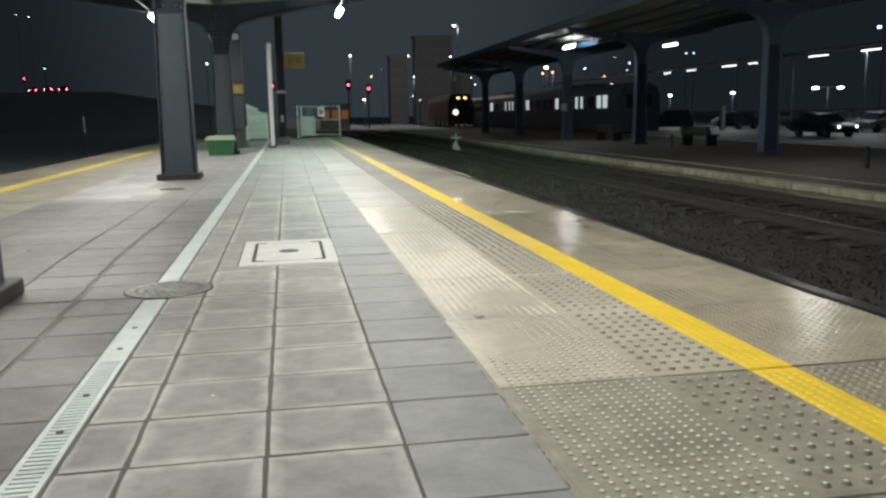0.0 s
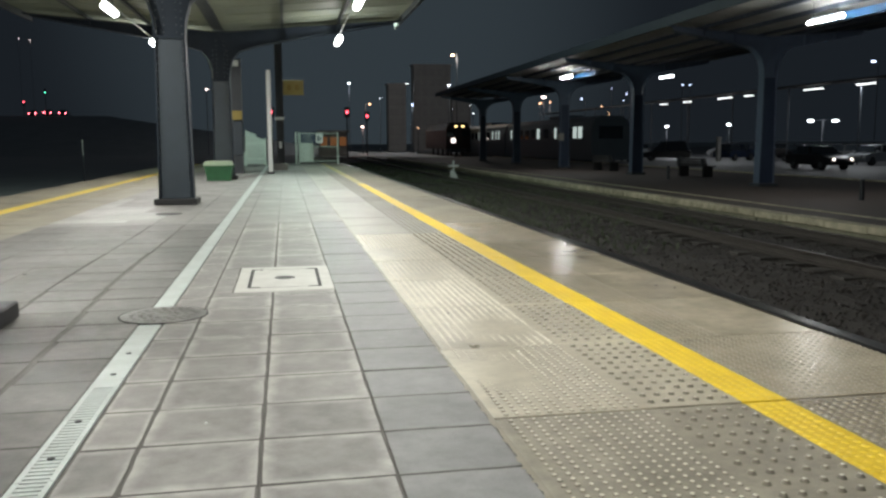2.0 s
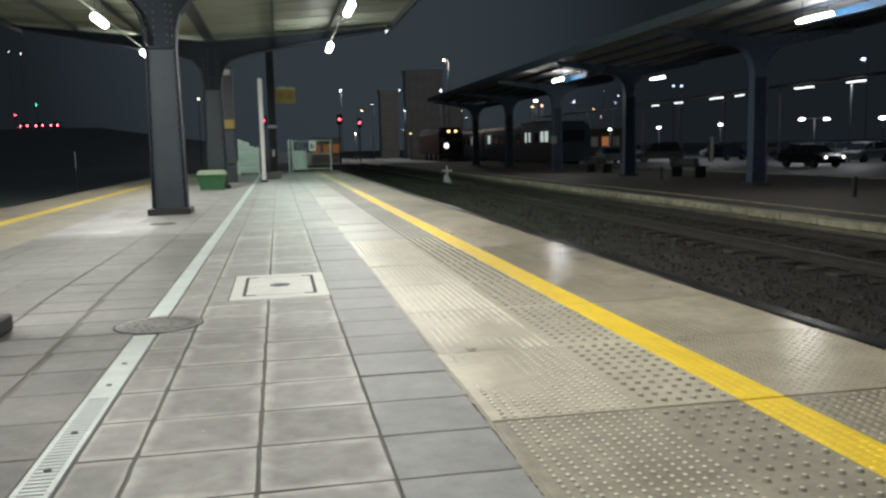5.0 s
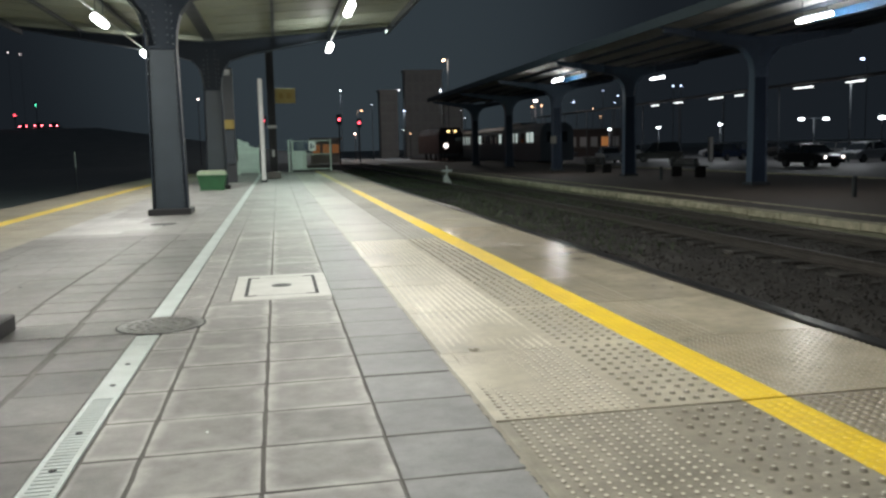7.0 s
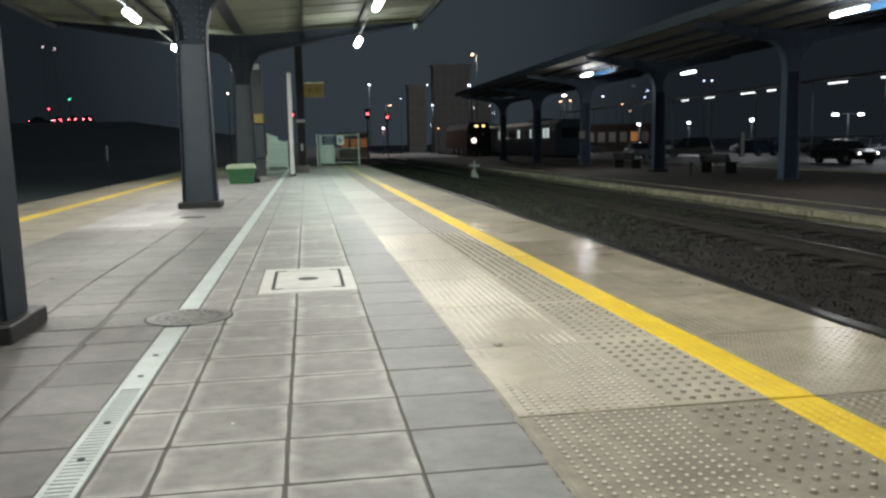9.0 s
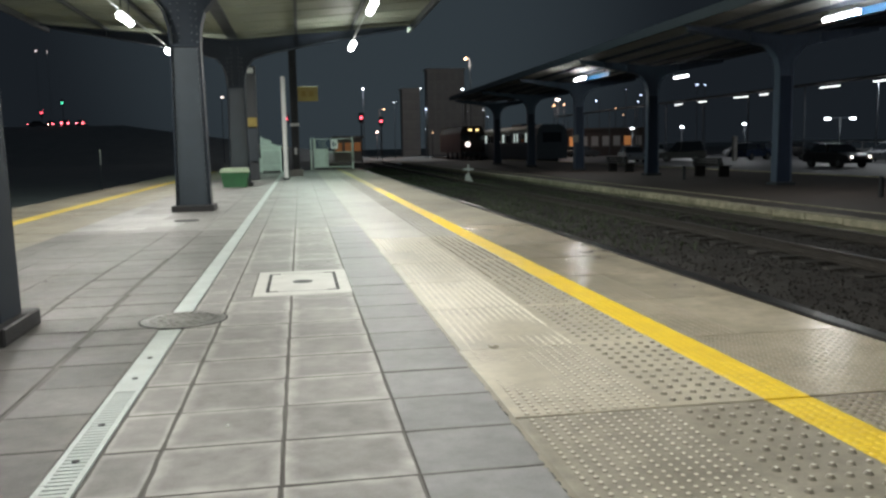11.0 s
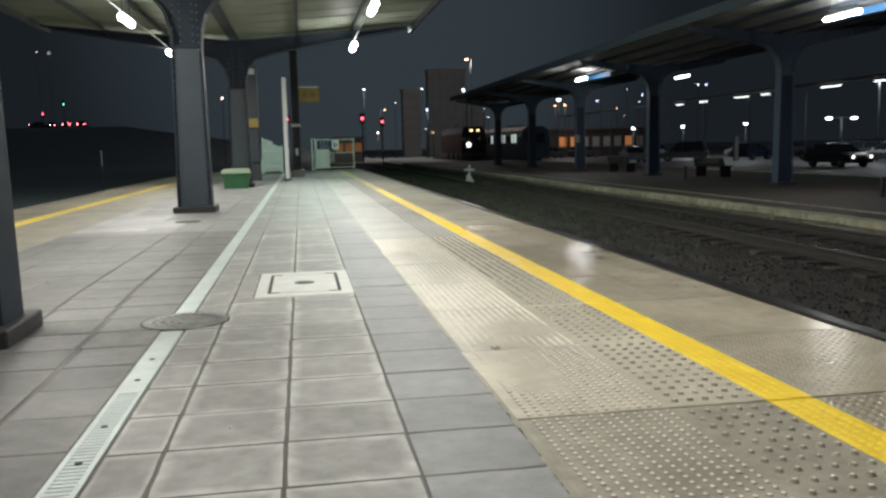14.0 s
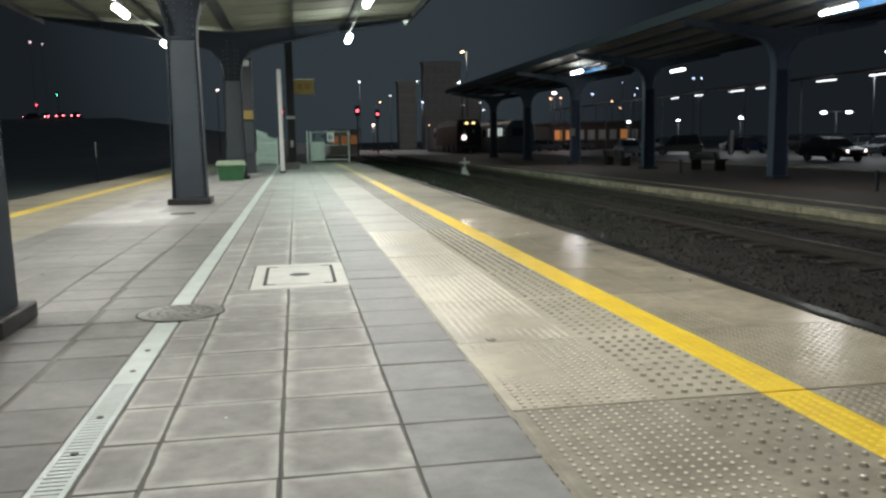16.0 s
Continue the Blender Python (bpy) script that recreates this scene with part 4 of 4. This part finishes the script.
def drain():
    d = empty("drainage_channel")
    tagged(d, "galvanised slotted drainage channel in the paving", "drain", kind="structure")
    part("trough", box(-0.702, -0.618, -8.2, 38, -0.02, -0.0058), M_BLACK, d)
    for i in range(-6, 41):
        y0 = -2.25 + i
        if y0 + 1 > 1.95 and y0 < 2.5:
            continue
        bm = bmesh.new()
        ya, yb = y0 + 0.0015, y0 + 0.9985
        add_box(bm, -0.718, -0.7, ya, yb, -0.02, 0.003)
        add_box(bm, -0.62, -0.602, ya, yb, -0.02, 0.003)
        if y0 < 0.7:
            for j in range(32):
                y = y0 + 0.03125 * j
                add_box(bm, -0.7, -0.62, max(y, ya), min(y + 0.0205, yb), -0.02, 0.0015)
        else:
            add_box(bm, -0.7, -0.62, ya, yb, -0.02, 0.002)
        g = part("grating", bm, M_GALV, d)
        for yy in ((1.332, 0.954) if 0.7 < y0 < 0.8 else (0.313, -0.055) if -0.3 < y0 < 0 else (y0 + 0.2, y0 + 0.56) if y0 < 0 else ()):
            part("screw", cyl((-0.66, yy, 0.001), (-0.66, yy, 0.005), 0.013, n=8), M_BASE, g)
    for ya, yb in ((1.75, 1.98), (2.5, 2.75)):
        part("cover_strip", box(-0.718, -0.602, ya, yb, -0.02, 0.003), M_GALV, d)
    c = empty("round_manhole_cover", -0.623, 2.26, 0)
    part("frame", cyl((0, 0, -0.02), (0, 0, 0.0035), 0.254, n=48), M_BLACK, c, "dark seating ring")
    bm = bmesh.new()
    add_cyl(bm, (0, 0, 0.0035), (0, 0, 0.005), 0.243, n=48)
    for ring, k in ((0.18, 22), (0.13, 16), (0.08, 10)):
        for i in range(k):
            a = i * 6.283 / k
            add_box(bm, ring * math.cos(a) - 0.012, ring * math.cos(a) + 0.012, ring * math.sin(a) - 0.012, ring * math.sin(a) + 0.012, 0.0045, 0.0085)
    tagged(part("lid", bm, M_LID, c), kind="stuff")
    tagged(c, "round cast iron manhole cover across the drain", "manhole cover")
    q = empty("access_cover", 0.0765, 3.515, 0)
    part("frame", box(-0.34, 0.34, -0.56, 0.56, -0.03, 0.003, 0.004), M_WHITEFRAME, q, "pale concrete infill frame")
    for s in (-1, 1):
        part("corner_slot", box(s * 0.245 - 0.012, s * 0.245 + 0.012, -0.42, 0.42, 0.0025, 0.0055), M_BLACK, q)
        for e in (-0.42, 0.42):
            part("corner_slot", box(min(s * 0.257, s * 0.17), max(s * 0.257, s * 0.17), e - 0.014, e + 0.014, 0.0024, 0.0056), M_BLACK, q)
    part("lifting_eye", cyl((0, 0, 0.002), (0, 0, 0.005), 0.075, n=20), M_BASE, q)
    for e in (-0.42, 0.42):
        part("lid_seam", box(-0.17, 0.17, e - 0.005, e + 0.005, 0.0026, 0.0042), M_IRON, q)
    tagged(q, "pale rectangular access cover with dark corner slots", "access cover")
    s = part("small_drain_lid", cyl((-1.55, 9.74, -0.01), (-1.55, 9.74, 0.006), 0.18, n=24), M_BASE)
    tagged(s, "small dark round drain lid in the paving", "manhole cover")
drain()


# ---- trains, cars and lamps of the distance ----
LIT = [(2.0, 2.8), (3.2, 3.95), (6.95, 7.35), (8.05, 8.5), (12.7, 13.4), (21.2, 21.6), (21.8, 22.1), (26.7, 27.0), (27.9, 28.2), (29.4, 29.7), (35.0, 36.0)]


def railcar():
    t = empty("railcar", 23.2, 0, 0)
    prof = [(-1.45, 0.35), (1.45, 0.35), (1.47, 2.5), (1.3, 3.2), (0.8, 3.55), (-0.8, 3.55), (-1.3, 3.2), (-1.47, 2.5)]
    for k in range(2):
        y0 = 24.5 * k
        body = part("carriage", prism(prof, "y", y0, y0 + 24), M_TRAIN, t, "dark carriage body")
        body["label"] = "dark painted carriage body"
        for i in range(10):
            w0 = y0 + 4.6 + i * 1.9
            if not any(a - 1.3 < w0 < b + 0.3 for a, b in LIT):
                part("window", box(-1.485, -1.46, w0, w0 + 1.1, 1.95, 2.75), M_GLASS, t, "dark window")
        for w in (3.2, 5.6, 18.4, 20.8):
            for sx in (-0.87, 0.87):
                part("wheel", cyl((sx - 0.06, y0 + w, 0.0), (sx + 0.06, y0 + w, 0.0), 0.43, n=16), M_TYRE, t)
        part("underframe", box(-1.2, 1.2, y0 + 2, y0 + 22, -0.1, 0.34), M_STEEL_D, t)
        part("roof_unit", box(-0.8, 0.8, y0 + 8, y0 + 12, 3.5, 3.8, 0.05), M_TRAIN, t)
    for a, b in LIT:
        part("window", box(-1.487, -1.46, a, b, 1.95, 2.8), G_WIN, t, "lit window")
    part("gangway", box(-0.9, 0.9, 23.9, 24.6, 0.5, 3.1), M_TYRE, t)
    part("end_window", box(-0.9, 0.9, -0.03, 0.01, 1.9, 2.8), M_GLASS, t)
    tagged(t, "dark railcar with a few lit windows leaving the station", "train")
    return t


def locomotive():
    t = empty("locomotive", 20.3, 96, BED_Z)
    part("body", prism([(-1.45, 0.9), (1.45, 0.9), (1.45, 3.2), (1.1, 4.0), (-1.1, 4.0), (-1.45, 3.2)], "y", 0, 15), M_TRAIN_R, t, "dark red body")
    part("buffer_beam", box(-1.4, 1.4, -0.15, 0.3, 0.5, 0.95, 0.03), M_STEEL_D, t)
    for s in (-0.9, 0.9):
        part("buffer", cyl((s, -0.6, 0.75), (s, -0.15, 0.75), 0.2, n=14), M_STEEL_D, t)
        part("windscreen", box(s - 0.45, s + 0.45, -0.03, 0.0, 2.4, 3.1), M_GLASS, t)
    part("headlamp", ball(-0.6, -0.06, 1.88, 0.3, 0.12, 0.3), G_LOCO, t, "bright white headlamp")
    part("marker_lamp", box(-0.45, -0.1, -0.06, 0.0, 3.45, 3.66, 0.02), G_YWIN, t, "yellow lamp")
    part("marker_lamp", box(0.4, 0.7, -0.06, 0.0, 3.45, 3.66, 0.02), G_YWIN, t, "yellow lamp")
    for k in range(4):
        for s in (-0.87, 0.87):
            part("wheel", cyl((s - 0.06, 2 + 3.4 * k, 0.5), (s + 0.06, 2 + 3.4 * k, 0.5), 0.5, n=16), M_TYRE, t)
    tagged(t, "dark red locomotive standing with headlamp on", "locomotive")
locomotive()


def car(name, x, y, rz, paint, z=PARK_Z, lights=False, estate=False, tail=False, rise=1.0):
    c = empty(name, x, y, z, rz)
    low = [(-2.15, 0.3), (2.1, 0.28), (2.18, 0.5), (2.1, 0.72), (1.2, 0.9), (-1.6, 0.95), (-2.1, 0.9), (-2.2, 0.6)]
    back = -2.05 if estate else -1.75
    top = [(1.15, 0.9), (0.45, 1.4), (-1.1 if not estate else -1.7, 1.45), (back, 0.94)]
    b = prism(low, "y", -0.86, 0.86)
    bmesh.ops.bevel(b, geom=list(b.edges), offset=0.06, segments=2, affect="EDGES", profile=0.6)
    body = part("body", b, paint, c)
    cab = prism(top, "y", -0.74, 0.74)
    for v in cab.verts:
        if v.co.z > 1.2:
            v.co.y *= 0.84
            v.co.z = 0.9 + (v.co.z - 0.9) * rise
    part("glasshouse", cab, M_GLASS, c, "dark windows")
    roof = prism([(0.5, 1.395), (-1.15 if not estate else -1.72, 1.445), (-1.15 if not estate else -1.72, 1.48), (0.42, 1.44)], "y", -0.63, 0.63)
    for v in roof.verts:
        v.co.z += 0.53 * (rise - 1)
    part("roof", roof, paint, c)
    for s in (-1, 1):
        zt = 0.9 + 0.52 * rise
        part("pillar", prism([(0.0, 0.92), (0.1, 0.92), (0.02, zt), (-0.08, zt)], "y", min(s * 0.66, s * 0.745), max(s * 0.66, s * 0.745)), paint, c)
        part("mirror", box(0.75, 0.9, min(s * 0.86, s * 1.0), max(s * 0.86, s * 1.0), 0.92, 1.05, 0.02), paint, c)
        part("headlight", ball(2.19, s * 0.62, 0.64, 0.04, 0.075, 0.07), (G_HEAD_FAR if y > 150 else G_HEAD) if lights else M_GLASS, c, "headlight")
        part("tail_light", box(-2.2, -2.08, min(s * 0.56, s * 0.84), max(s * 0.56, s * 0.84), 0.68, 0.86, 0.02), G_TAIL_FAR if tail else M_TYRE, c, "tail light")
        for wx in (-1.32, 1.3):
            w = part("wheel", cyl((wx, s * 0.68, 0.31), (wx, s * 0.88, 0.31), 0.31, n=20), M_TYRE, c)
            part("rim", cyl((wx, s * 0.875, 0.31), (wx, s * 0.89, 0.31), 0.19, n=12), M_CAR_GREY, w)
    return c


CARS = [
    (32.95, 45.2, -87, M_CAR_BLACK, True, False, "black car with headlights on in the car park"),
    (41.5, 51.5, 200, M_CAR_SILVER, False, False, "silver car parked in the car park"),
    (40.1, 68.0, 30, M_CAR_BLUE, False, True, "dark blue parked estate car in the car park"),
    (34.4, 70.0, 150, M_CAR_BLACK, False, True, "tall black off-road car parked near the platform"),
    (44.0, 71.0, 60, M_CAR_BLUE, False, False, "dark blue parked car in the car park"),
    (43.0, 62.0, 100, M_CAR_BLACK, False, False, "black parked car in the car park"),
    (46.0, 60.0, 100, M_CAR_GREY, False, False, "grey parked car in the car park"),
    (29.2, 69.0, -100, M_CAR_SILVER, False, False, "silver parked car by the platform"),
    (37.0, 105.0, 15, M_CAR_BLACK, False, False, "black parked car in the car park"),
    (32.0, 104.0, 15, M_CAR_GREY, False, False, "grey parked car in the car park"),
    (47.0, 82.0, 100, M_CAR_SILVER, False, False, "silver parked car in the car park"),
    (51.5, 79.0, 95, M_CAR_BLACK, False, True, "black parked car in the car park"),
    (56.0, 76.0, 100, M_CAR_GREY, False, False, "grey parked car in the car park"),
    (60.0, 73.0, 100, M_CAR_BLUE, False, False, "dark blue parked car in the car park"),
    (40.0, 96.0, 80, M_CAR_BLACK, False, False, "black parked car in the car park"),
    (43.5, 97.0, 80, M_CAR_SILVER, False, True, "silver parked car in the car park"),
    (47.5, 96.0, 80, M_CAR_GREY, False, False, "grey parked car in the car park"),
    (52.5, 58.0, 95, M_CAR_BLACK, False, False, "black parked car in the car park"),
    (50.0, 64.0, 110, M_CAR_SILVER, False, False, "silver parked car in the car park"),
]
gp = empty("gate_post", 37.4, 66.0, PARK_Z)
part("post", box(-0.17, 0.17, -0.17, 0.17, 0, 2.05, 0.02), M_CONC, gp)
part("cap", box(-0.2, 0.2, -0.2, 0.2, 2.051, 2.12, 0.015), M_CONC, gp)
tagged(gp, "pale square concrete post in the car park", "post")
for x, y, rz, paint, on, est, lab in CARS:
    tagged(car("parked_car", x, y, rz, paint, lights=on, estate=est, rise=1.6 if "tall" in lab else 1.0), lab, "car", "cars in the car park")


def street_lamp(x, y, z, glow_mat, r, ground, label, arm=0.0):
    s = empty("street_lamp", x, y, ground)
    h = z - ground
    part("pole", cyl((arm, 0, 0), (arm, 0, h + 0.1), 0.07 if y < 200 else 0.03, 0.045 if y < 200 else 0.03, n=8), M_STEEL_D, s)
    if arm:
        part("arm", cyl((arm, 0, h + 0.1), (0, 0, h + 0.06), 0.035, n=6), M_STEEL, s)
    r *= 0.85
    part("lamp_head", ball(0, 0, h, r * 1.55, r, r * 0.62), glow_mat, s, "glowing lamp head")
    part("hood", box(-r * 1.5, r * 1.5, -r, r, h + r * 0.62, h + r * 0.62 + 0.05), M_STEEL, s)
    tagged(s, label, "street lamp", "lamps of the distance")
    return s


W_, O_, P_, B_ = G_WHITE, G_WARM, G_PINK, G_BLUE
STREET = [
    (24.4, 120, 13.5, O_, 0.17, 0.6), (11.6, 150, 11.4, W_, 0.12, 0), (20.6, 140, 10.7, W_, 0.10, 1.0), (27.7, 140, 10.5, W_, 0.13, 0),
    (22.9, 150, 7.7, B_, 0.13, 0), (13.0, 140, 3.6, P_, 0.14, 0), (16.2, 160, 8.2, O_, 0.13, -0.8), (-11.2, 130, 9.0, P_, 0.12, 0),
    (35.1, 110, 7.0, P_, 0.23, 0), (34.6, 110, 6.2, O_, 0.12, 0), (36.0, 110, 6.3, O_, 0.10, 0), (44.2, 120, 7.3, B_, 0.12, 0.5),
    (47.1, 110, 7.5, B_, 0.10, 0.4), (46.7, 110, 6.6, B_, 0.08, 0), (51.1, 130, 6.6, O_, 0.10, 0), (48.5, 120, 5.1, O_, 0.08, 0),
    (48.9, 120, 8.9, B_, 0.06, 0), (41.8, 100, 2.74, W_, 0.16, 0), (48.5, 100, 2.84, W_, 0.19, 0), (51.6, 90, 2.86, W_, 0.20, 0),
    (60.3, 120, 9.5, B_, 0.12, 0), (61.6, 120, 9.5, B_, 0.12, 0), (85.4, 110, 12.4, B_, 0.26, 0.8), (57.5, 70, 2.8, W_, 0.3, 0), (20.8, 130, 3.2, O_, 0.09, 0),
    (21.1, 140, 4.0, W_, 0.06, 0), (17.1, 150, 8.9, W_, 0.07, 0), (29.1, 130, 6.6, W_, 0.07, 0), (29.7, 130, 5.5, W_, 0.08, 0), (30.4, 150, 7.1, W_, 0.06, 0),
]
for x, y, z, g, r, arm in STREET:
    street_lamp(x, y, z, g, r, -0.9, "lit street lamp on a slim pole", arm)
d = empty("double_street_lamp", 53.6, 75, -0.8)
part("pole", cyl((0, 0, 0), (0, 0, 3.8), 0.06, n=8), M_STEEL_D, d)
part("arm", cyl((-1.4, 0, 3.8), (1.4, 0, 3.8), 0.03, n=6), M_STEEL, d)
for s in (-1.4, 1.4):
    part("lamp_head", ball(s, 0, 3.73, 0.36, 0.18, 0.105), G_WHITE, d, "glowing lamp head")
tagged(d, "double-armed lit street lamp in the car park", "street lamp", "lamps of the distance")

for x, y, z, h in ((8.24, 110, 4.94, 0.16), (12.3, 125, 4.92, 0.16), (-1.45, 110, 4.96, 0.13)):
    s = empty("railway_signal", x, y, -0.95)
    part("post", cyl((0, 0, 0), (0, 0, z + 0.4), 0.09, n=8), M_STEEL_D, s)
    part("head", box(-0.32, 0.32, -0.1, 0.12, z + 0.3, z + 1.6, 0.05), M_TYRE, s)
    part("lens", ball(0, -0.16, z + 0.95, h, 0.1, h), G_RED, s, "red lit lens")
    tagged(s, "railway signal showing red", "signal", "railway signals")

# the covered walk with its row of strip lights
w = empty("covered_walk", 41.4, 0, PARK_Z)
part("roof", box(-0.7, 0.7, 40, 130, 6.1, 6.2), M_TYRE, w)
for i in range(10):
    part("post", box(-0.04, 0.04, 44 + 9 * i - 0.04, 44 + 9 * i + 0.04, 0, 6.1), M_STEEL_D, w)
tagged(w, "long dark walkway roof on slim posts by the car park", "canopy")
for y, n in ((52.5, 2.6), (58.7, 3.1), (68.3, 1.8), (72.4, 3.4), (80.2, 2.4), (85.8, 2.2)):
    b = empty("walkway_light", 41.4, y, 5.0)
    part("tube", box(-0.045, 0.045, -n * 0.4, n * 0.4, -0.02, 0.03, 0.01), G_STRIP, b, "glowing strip")
    part("stem", cyl((0, 0, 0.06), (0, 0, 0.3), 0.02, n=6), M_STEEL, b)
    tagged(b, "lit strip light under the walkway roof", "light", "walkway strip lights")


def building(name, x0, x1, y0, y1, z1, wall, glows, label, floors=3, cols=6):
    b = empty(name, 0, 0, 0)
    part("wall", box(x0, x1, y0, y1, -0.95, z1), wall, b)
    part("roof", box(x0 - 0.3, x1 + 0.3, y0 - 0.3, y1 + 0.3, z1, z1 + 0.3), wall, b)
    k = 0
    for f in range(floors):
        for i in range(cols):
            k += 1
            cxx = x0 + (i + 0.5) * (x1 - x0) / cols
            zz = -0.2 + (z1 - 0.4) * (f + 0.35) / floors
            m = glows.get(k, M_WIN_DIM)
            win = part("window", box(cxx - 0.5, cxx + 0.5, y0 - 0.03, y0 + 0.02, zz, zz + 1.3), m, b)
            part("sill", box(cxx - 0.6, cxx + 0.6, y0 - 0.12, y0 - 0.001, zz - 0.12, zz - 0.04), M_CONC, win)
    tagged(b, label, "building")
    return b


building("low_shop", 35.5, 50, 112, 121, 2.8, M_FACADE_R, {1: G_AMBER, 2: G_AMBER, 7: G_AMBER}, "low building with amber lit windows", 1, 9)
building("trackside_hut", 5.2, 9.4, 126, 131, 2.5, M_FACADE, {1: G_AMBER_DIM, 2: G_AMBER_DIM, 3: G_AMBER_DIM}, "low trackside hut with amber lit windows", 1, 3)
building("apartment_block", 22.2, 26.0, 180, 184, 13.2, M_FACADE, {}, "dim narrow apartment block behind the tracks", 6, 3)
building("apartment_block", 28.2, 36.4, 183, 187, 17.6, M_FACADE, {}, "tall dim apartment block behind the tracks", 8, 5)
building("apartment_block", 36.8, 41.0, 183, 187, 12.2, M_FACADE, {}, "dim apartment block beside a taller one", 5, 3)


def edge_mortar():
    """Ragged cream mortar where the pavers meet the edge slabs."""
    rnd = random.Random(11)
    verts, faces = [], []
    y, prev = -1.6, None
    while y < 14:
        n = len(verts)
        w = max(0.0, rnd.gauss(0.005, 0.006) + 0.014 * noise.noise(Vector((0, y * 3.1, 5))))
        verts += [(0.826, y, 0.0015), (0.811 - w, y, 0.002)]
        if prev is not None:
            faces.append((prev, n, n + 1, prev + 1))
        prev = n
        y += rnd.uniform(0.008, 0.035)
    me = bpy.data.meshes.new("edge_mortar")
    me.from_pydata(verts, [], faces)
    me.materials.append(M_BEIGE_FAR)
    o = new("edge_mortar", me)
    o.parent = platform


def litter():
    """Small dark scraps lying on the slabs, and grit by the edge."""
    rnd = random.Random(21)
    for x, y, r in ((1.35, 0.52, 0.017), (2.62, 2.6, 0.016), (2.7, 2.48, 0.012), (1.02, 1.95, 0.01), (0.3, 4.6, 0.012), (-1.9, 4.1, 0.02)):
        bm = bmesh.new()
        n = 7
        low = [bm.verts.new((r * rnd.uniform(0.6, 1.2) * math.cos(i * 6.283 / n), 0.6 * r * rnd.uniform(0.6, 1.2) * math.sin(i * 6.283 / n), 0.0)) for i in range(n)]
        top = bm.verts.new((0, 0, 0.006))
        for i in range(n):
            bm.faces.new((low[i], low[(i + 1) % n], top))
        bm.faces.new(list(reversed(low)))
        o = part("scrap", bm, M_BASE)
        o.matrix_basis = pose(x, y, 0.0025, 0, 0, rnd.uniform(0, 180))
        tagged(o, "small dark scrap of litter on the platform", "litter", "scraps on the platform")
    chip = part("stone_chip", ball(0, 0, 0, 0.006, 0.005, 0.003, 6, 4), M_WHITE)
    chip.location = (-0.203, 0.204, 0.003)
    tagged(chip, "tiny white stone chip on the paving", "litter")


litter()
edge_mortar()
edge_slabs()
paving()

road = empty("raised_road")
bank = prism([(146, -0.96), (194, 7.0), (210, 7.0), (236, -0.96)], "x", -320, -38)
for v in bank.verts:
    if v.co.x > -50 and v.co.z < 0:
        v.co.x = 14
part("embankment", bank, M_SOIL, road, "earth bank under the road")
part("carriageway", box(-320, -38, 195, 209, 7.0, 7.05), M_ASPHALT, road)
tagged(road, "road on a dark earth bank beyond the tracks", "road", kind="structure")
ROAD_Z = 7.05
for x, y, lab in ((-51.0, 200.0, "dark car waiting with red tail lights on"), (-48.0, 200.5, "grey car waiting with red tail lights on"), (-55.2, 204.0, "grey car waiting behind two others on the road")):
    tagged(car("waiting_car", x, y, 90, M_CAR_GREY, z=ROAD_Z, tail=True), lab, "car", "cars waiting on the road")


def traffic_light(x, y, z, lit, r, label):
    t = empty("traffic_light", x, y, ROAD_Z)
    part("pole", cyl((0, 0.1, 0), (0, 0.1, z + 0.4), 0.06, n=8), M_STEEL_D, t)
    part("housing", box(-0.18, 0.18, -0.12, 0.1, z - 0.5, z + 0.5, 0.03), M_TYRE, t)
    for i, (nm, m) in enumerate((("green_lens", G_GREEN), ("amber_lens", G_ORANGE), ("red_lens", G_RED))):
        part(nm, ball(0, -0.14, z - 0.3 + 0.3 * i, r if i == lit else 0.1, 0.06, r if i == lit else 0.1), m if i == lit else M_GLASS, t, "lit lens" if i == lit else "dark lens")
    tagged(t, label, "traffic light", "traffic lights on the road")


traffic_light(-51.25, 198.0, 5.5, 0, 0.13, "traffic light showing green on a tall pole")
traffic_light(-55.4, 197.0, 2.75, 2, 0.17, "traffic light showing red by the road")
mp = empty("reflective_post", -9.02, 38.6, -0.95)
part("shaft", cyl((0, 0, 0), (0, 0, 1.42), 0.024, n=8), M_STEEL_D, mp)
part("white_band", cyl((0, 0, 1.42), (0, 0, 2.12), 0.025, n=8), M_WHITE, mp, "white reflective band")
tagged(mp, "slim post with white band beside the tracks", "post")
for x, z in ((-70.5, 29.5), (-67.5, 29.0)):
    street_lamp(x, 250, z, G_PINK, 0.11, -0.95, "small dim lamp on a distant slope")


def arriving_car():
    return tagged(car("arriving_car", -60, 201.5, 0, M_CAR_GREY, z=ROAD_Z, lights=True, tail=True), "grey car with headlights arriving on the road", "car")


def motions():
    train = railcar()
    walk(train, [(0.0, pose(23.2, 50.9, BED_Z)), (4.0, pose(23.2, 59.6, BED_Z)), (9.0, pose(23.2, 69.5, BED_Z)), (16.0, pose(23.2, 83.4, BED_Z))])
    walk(arriving_car(), [(t, pose(x, 201.5, ROAD_Z)) for t, x in ((0.0, -87.0), (6.0, -69.0), (8.0, -60.8), (9.0, -58.6), (11.5, -57.4), (16.0, -57.2))])


motions()
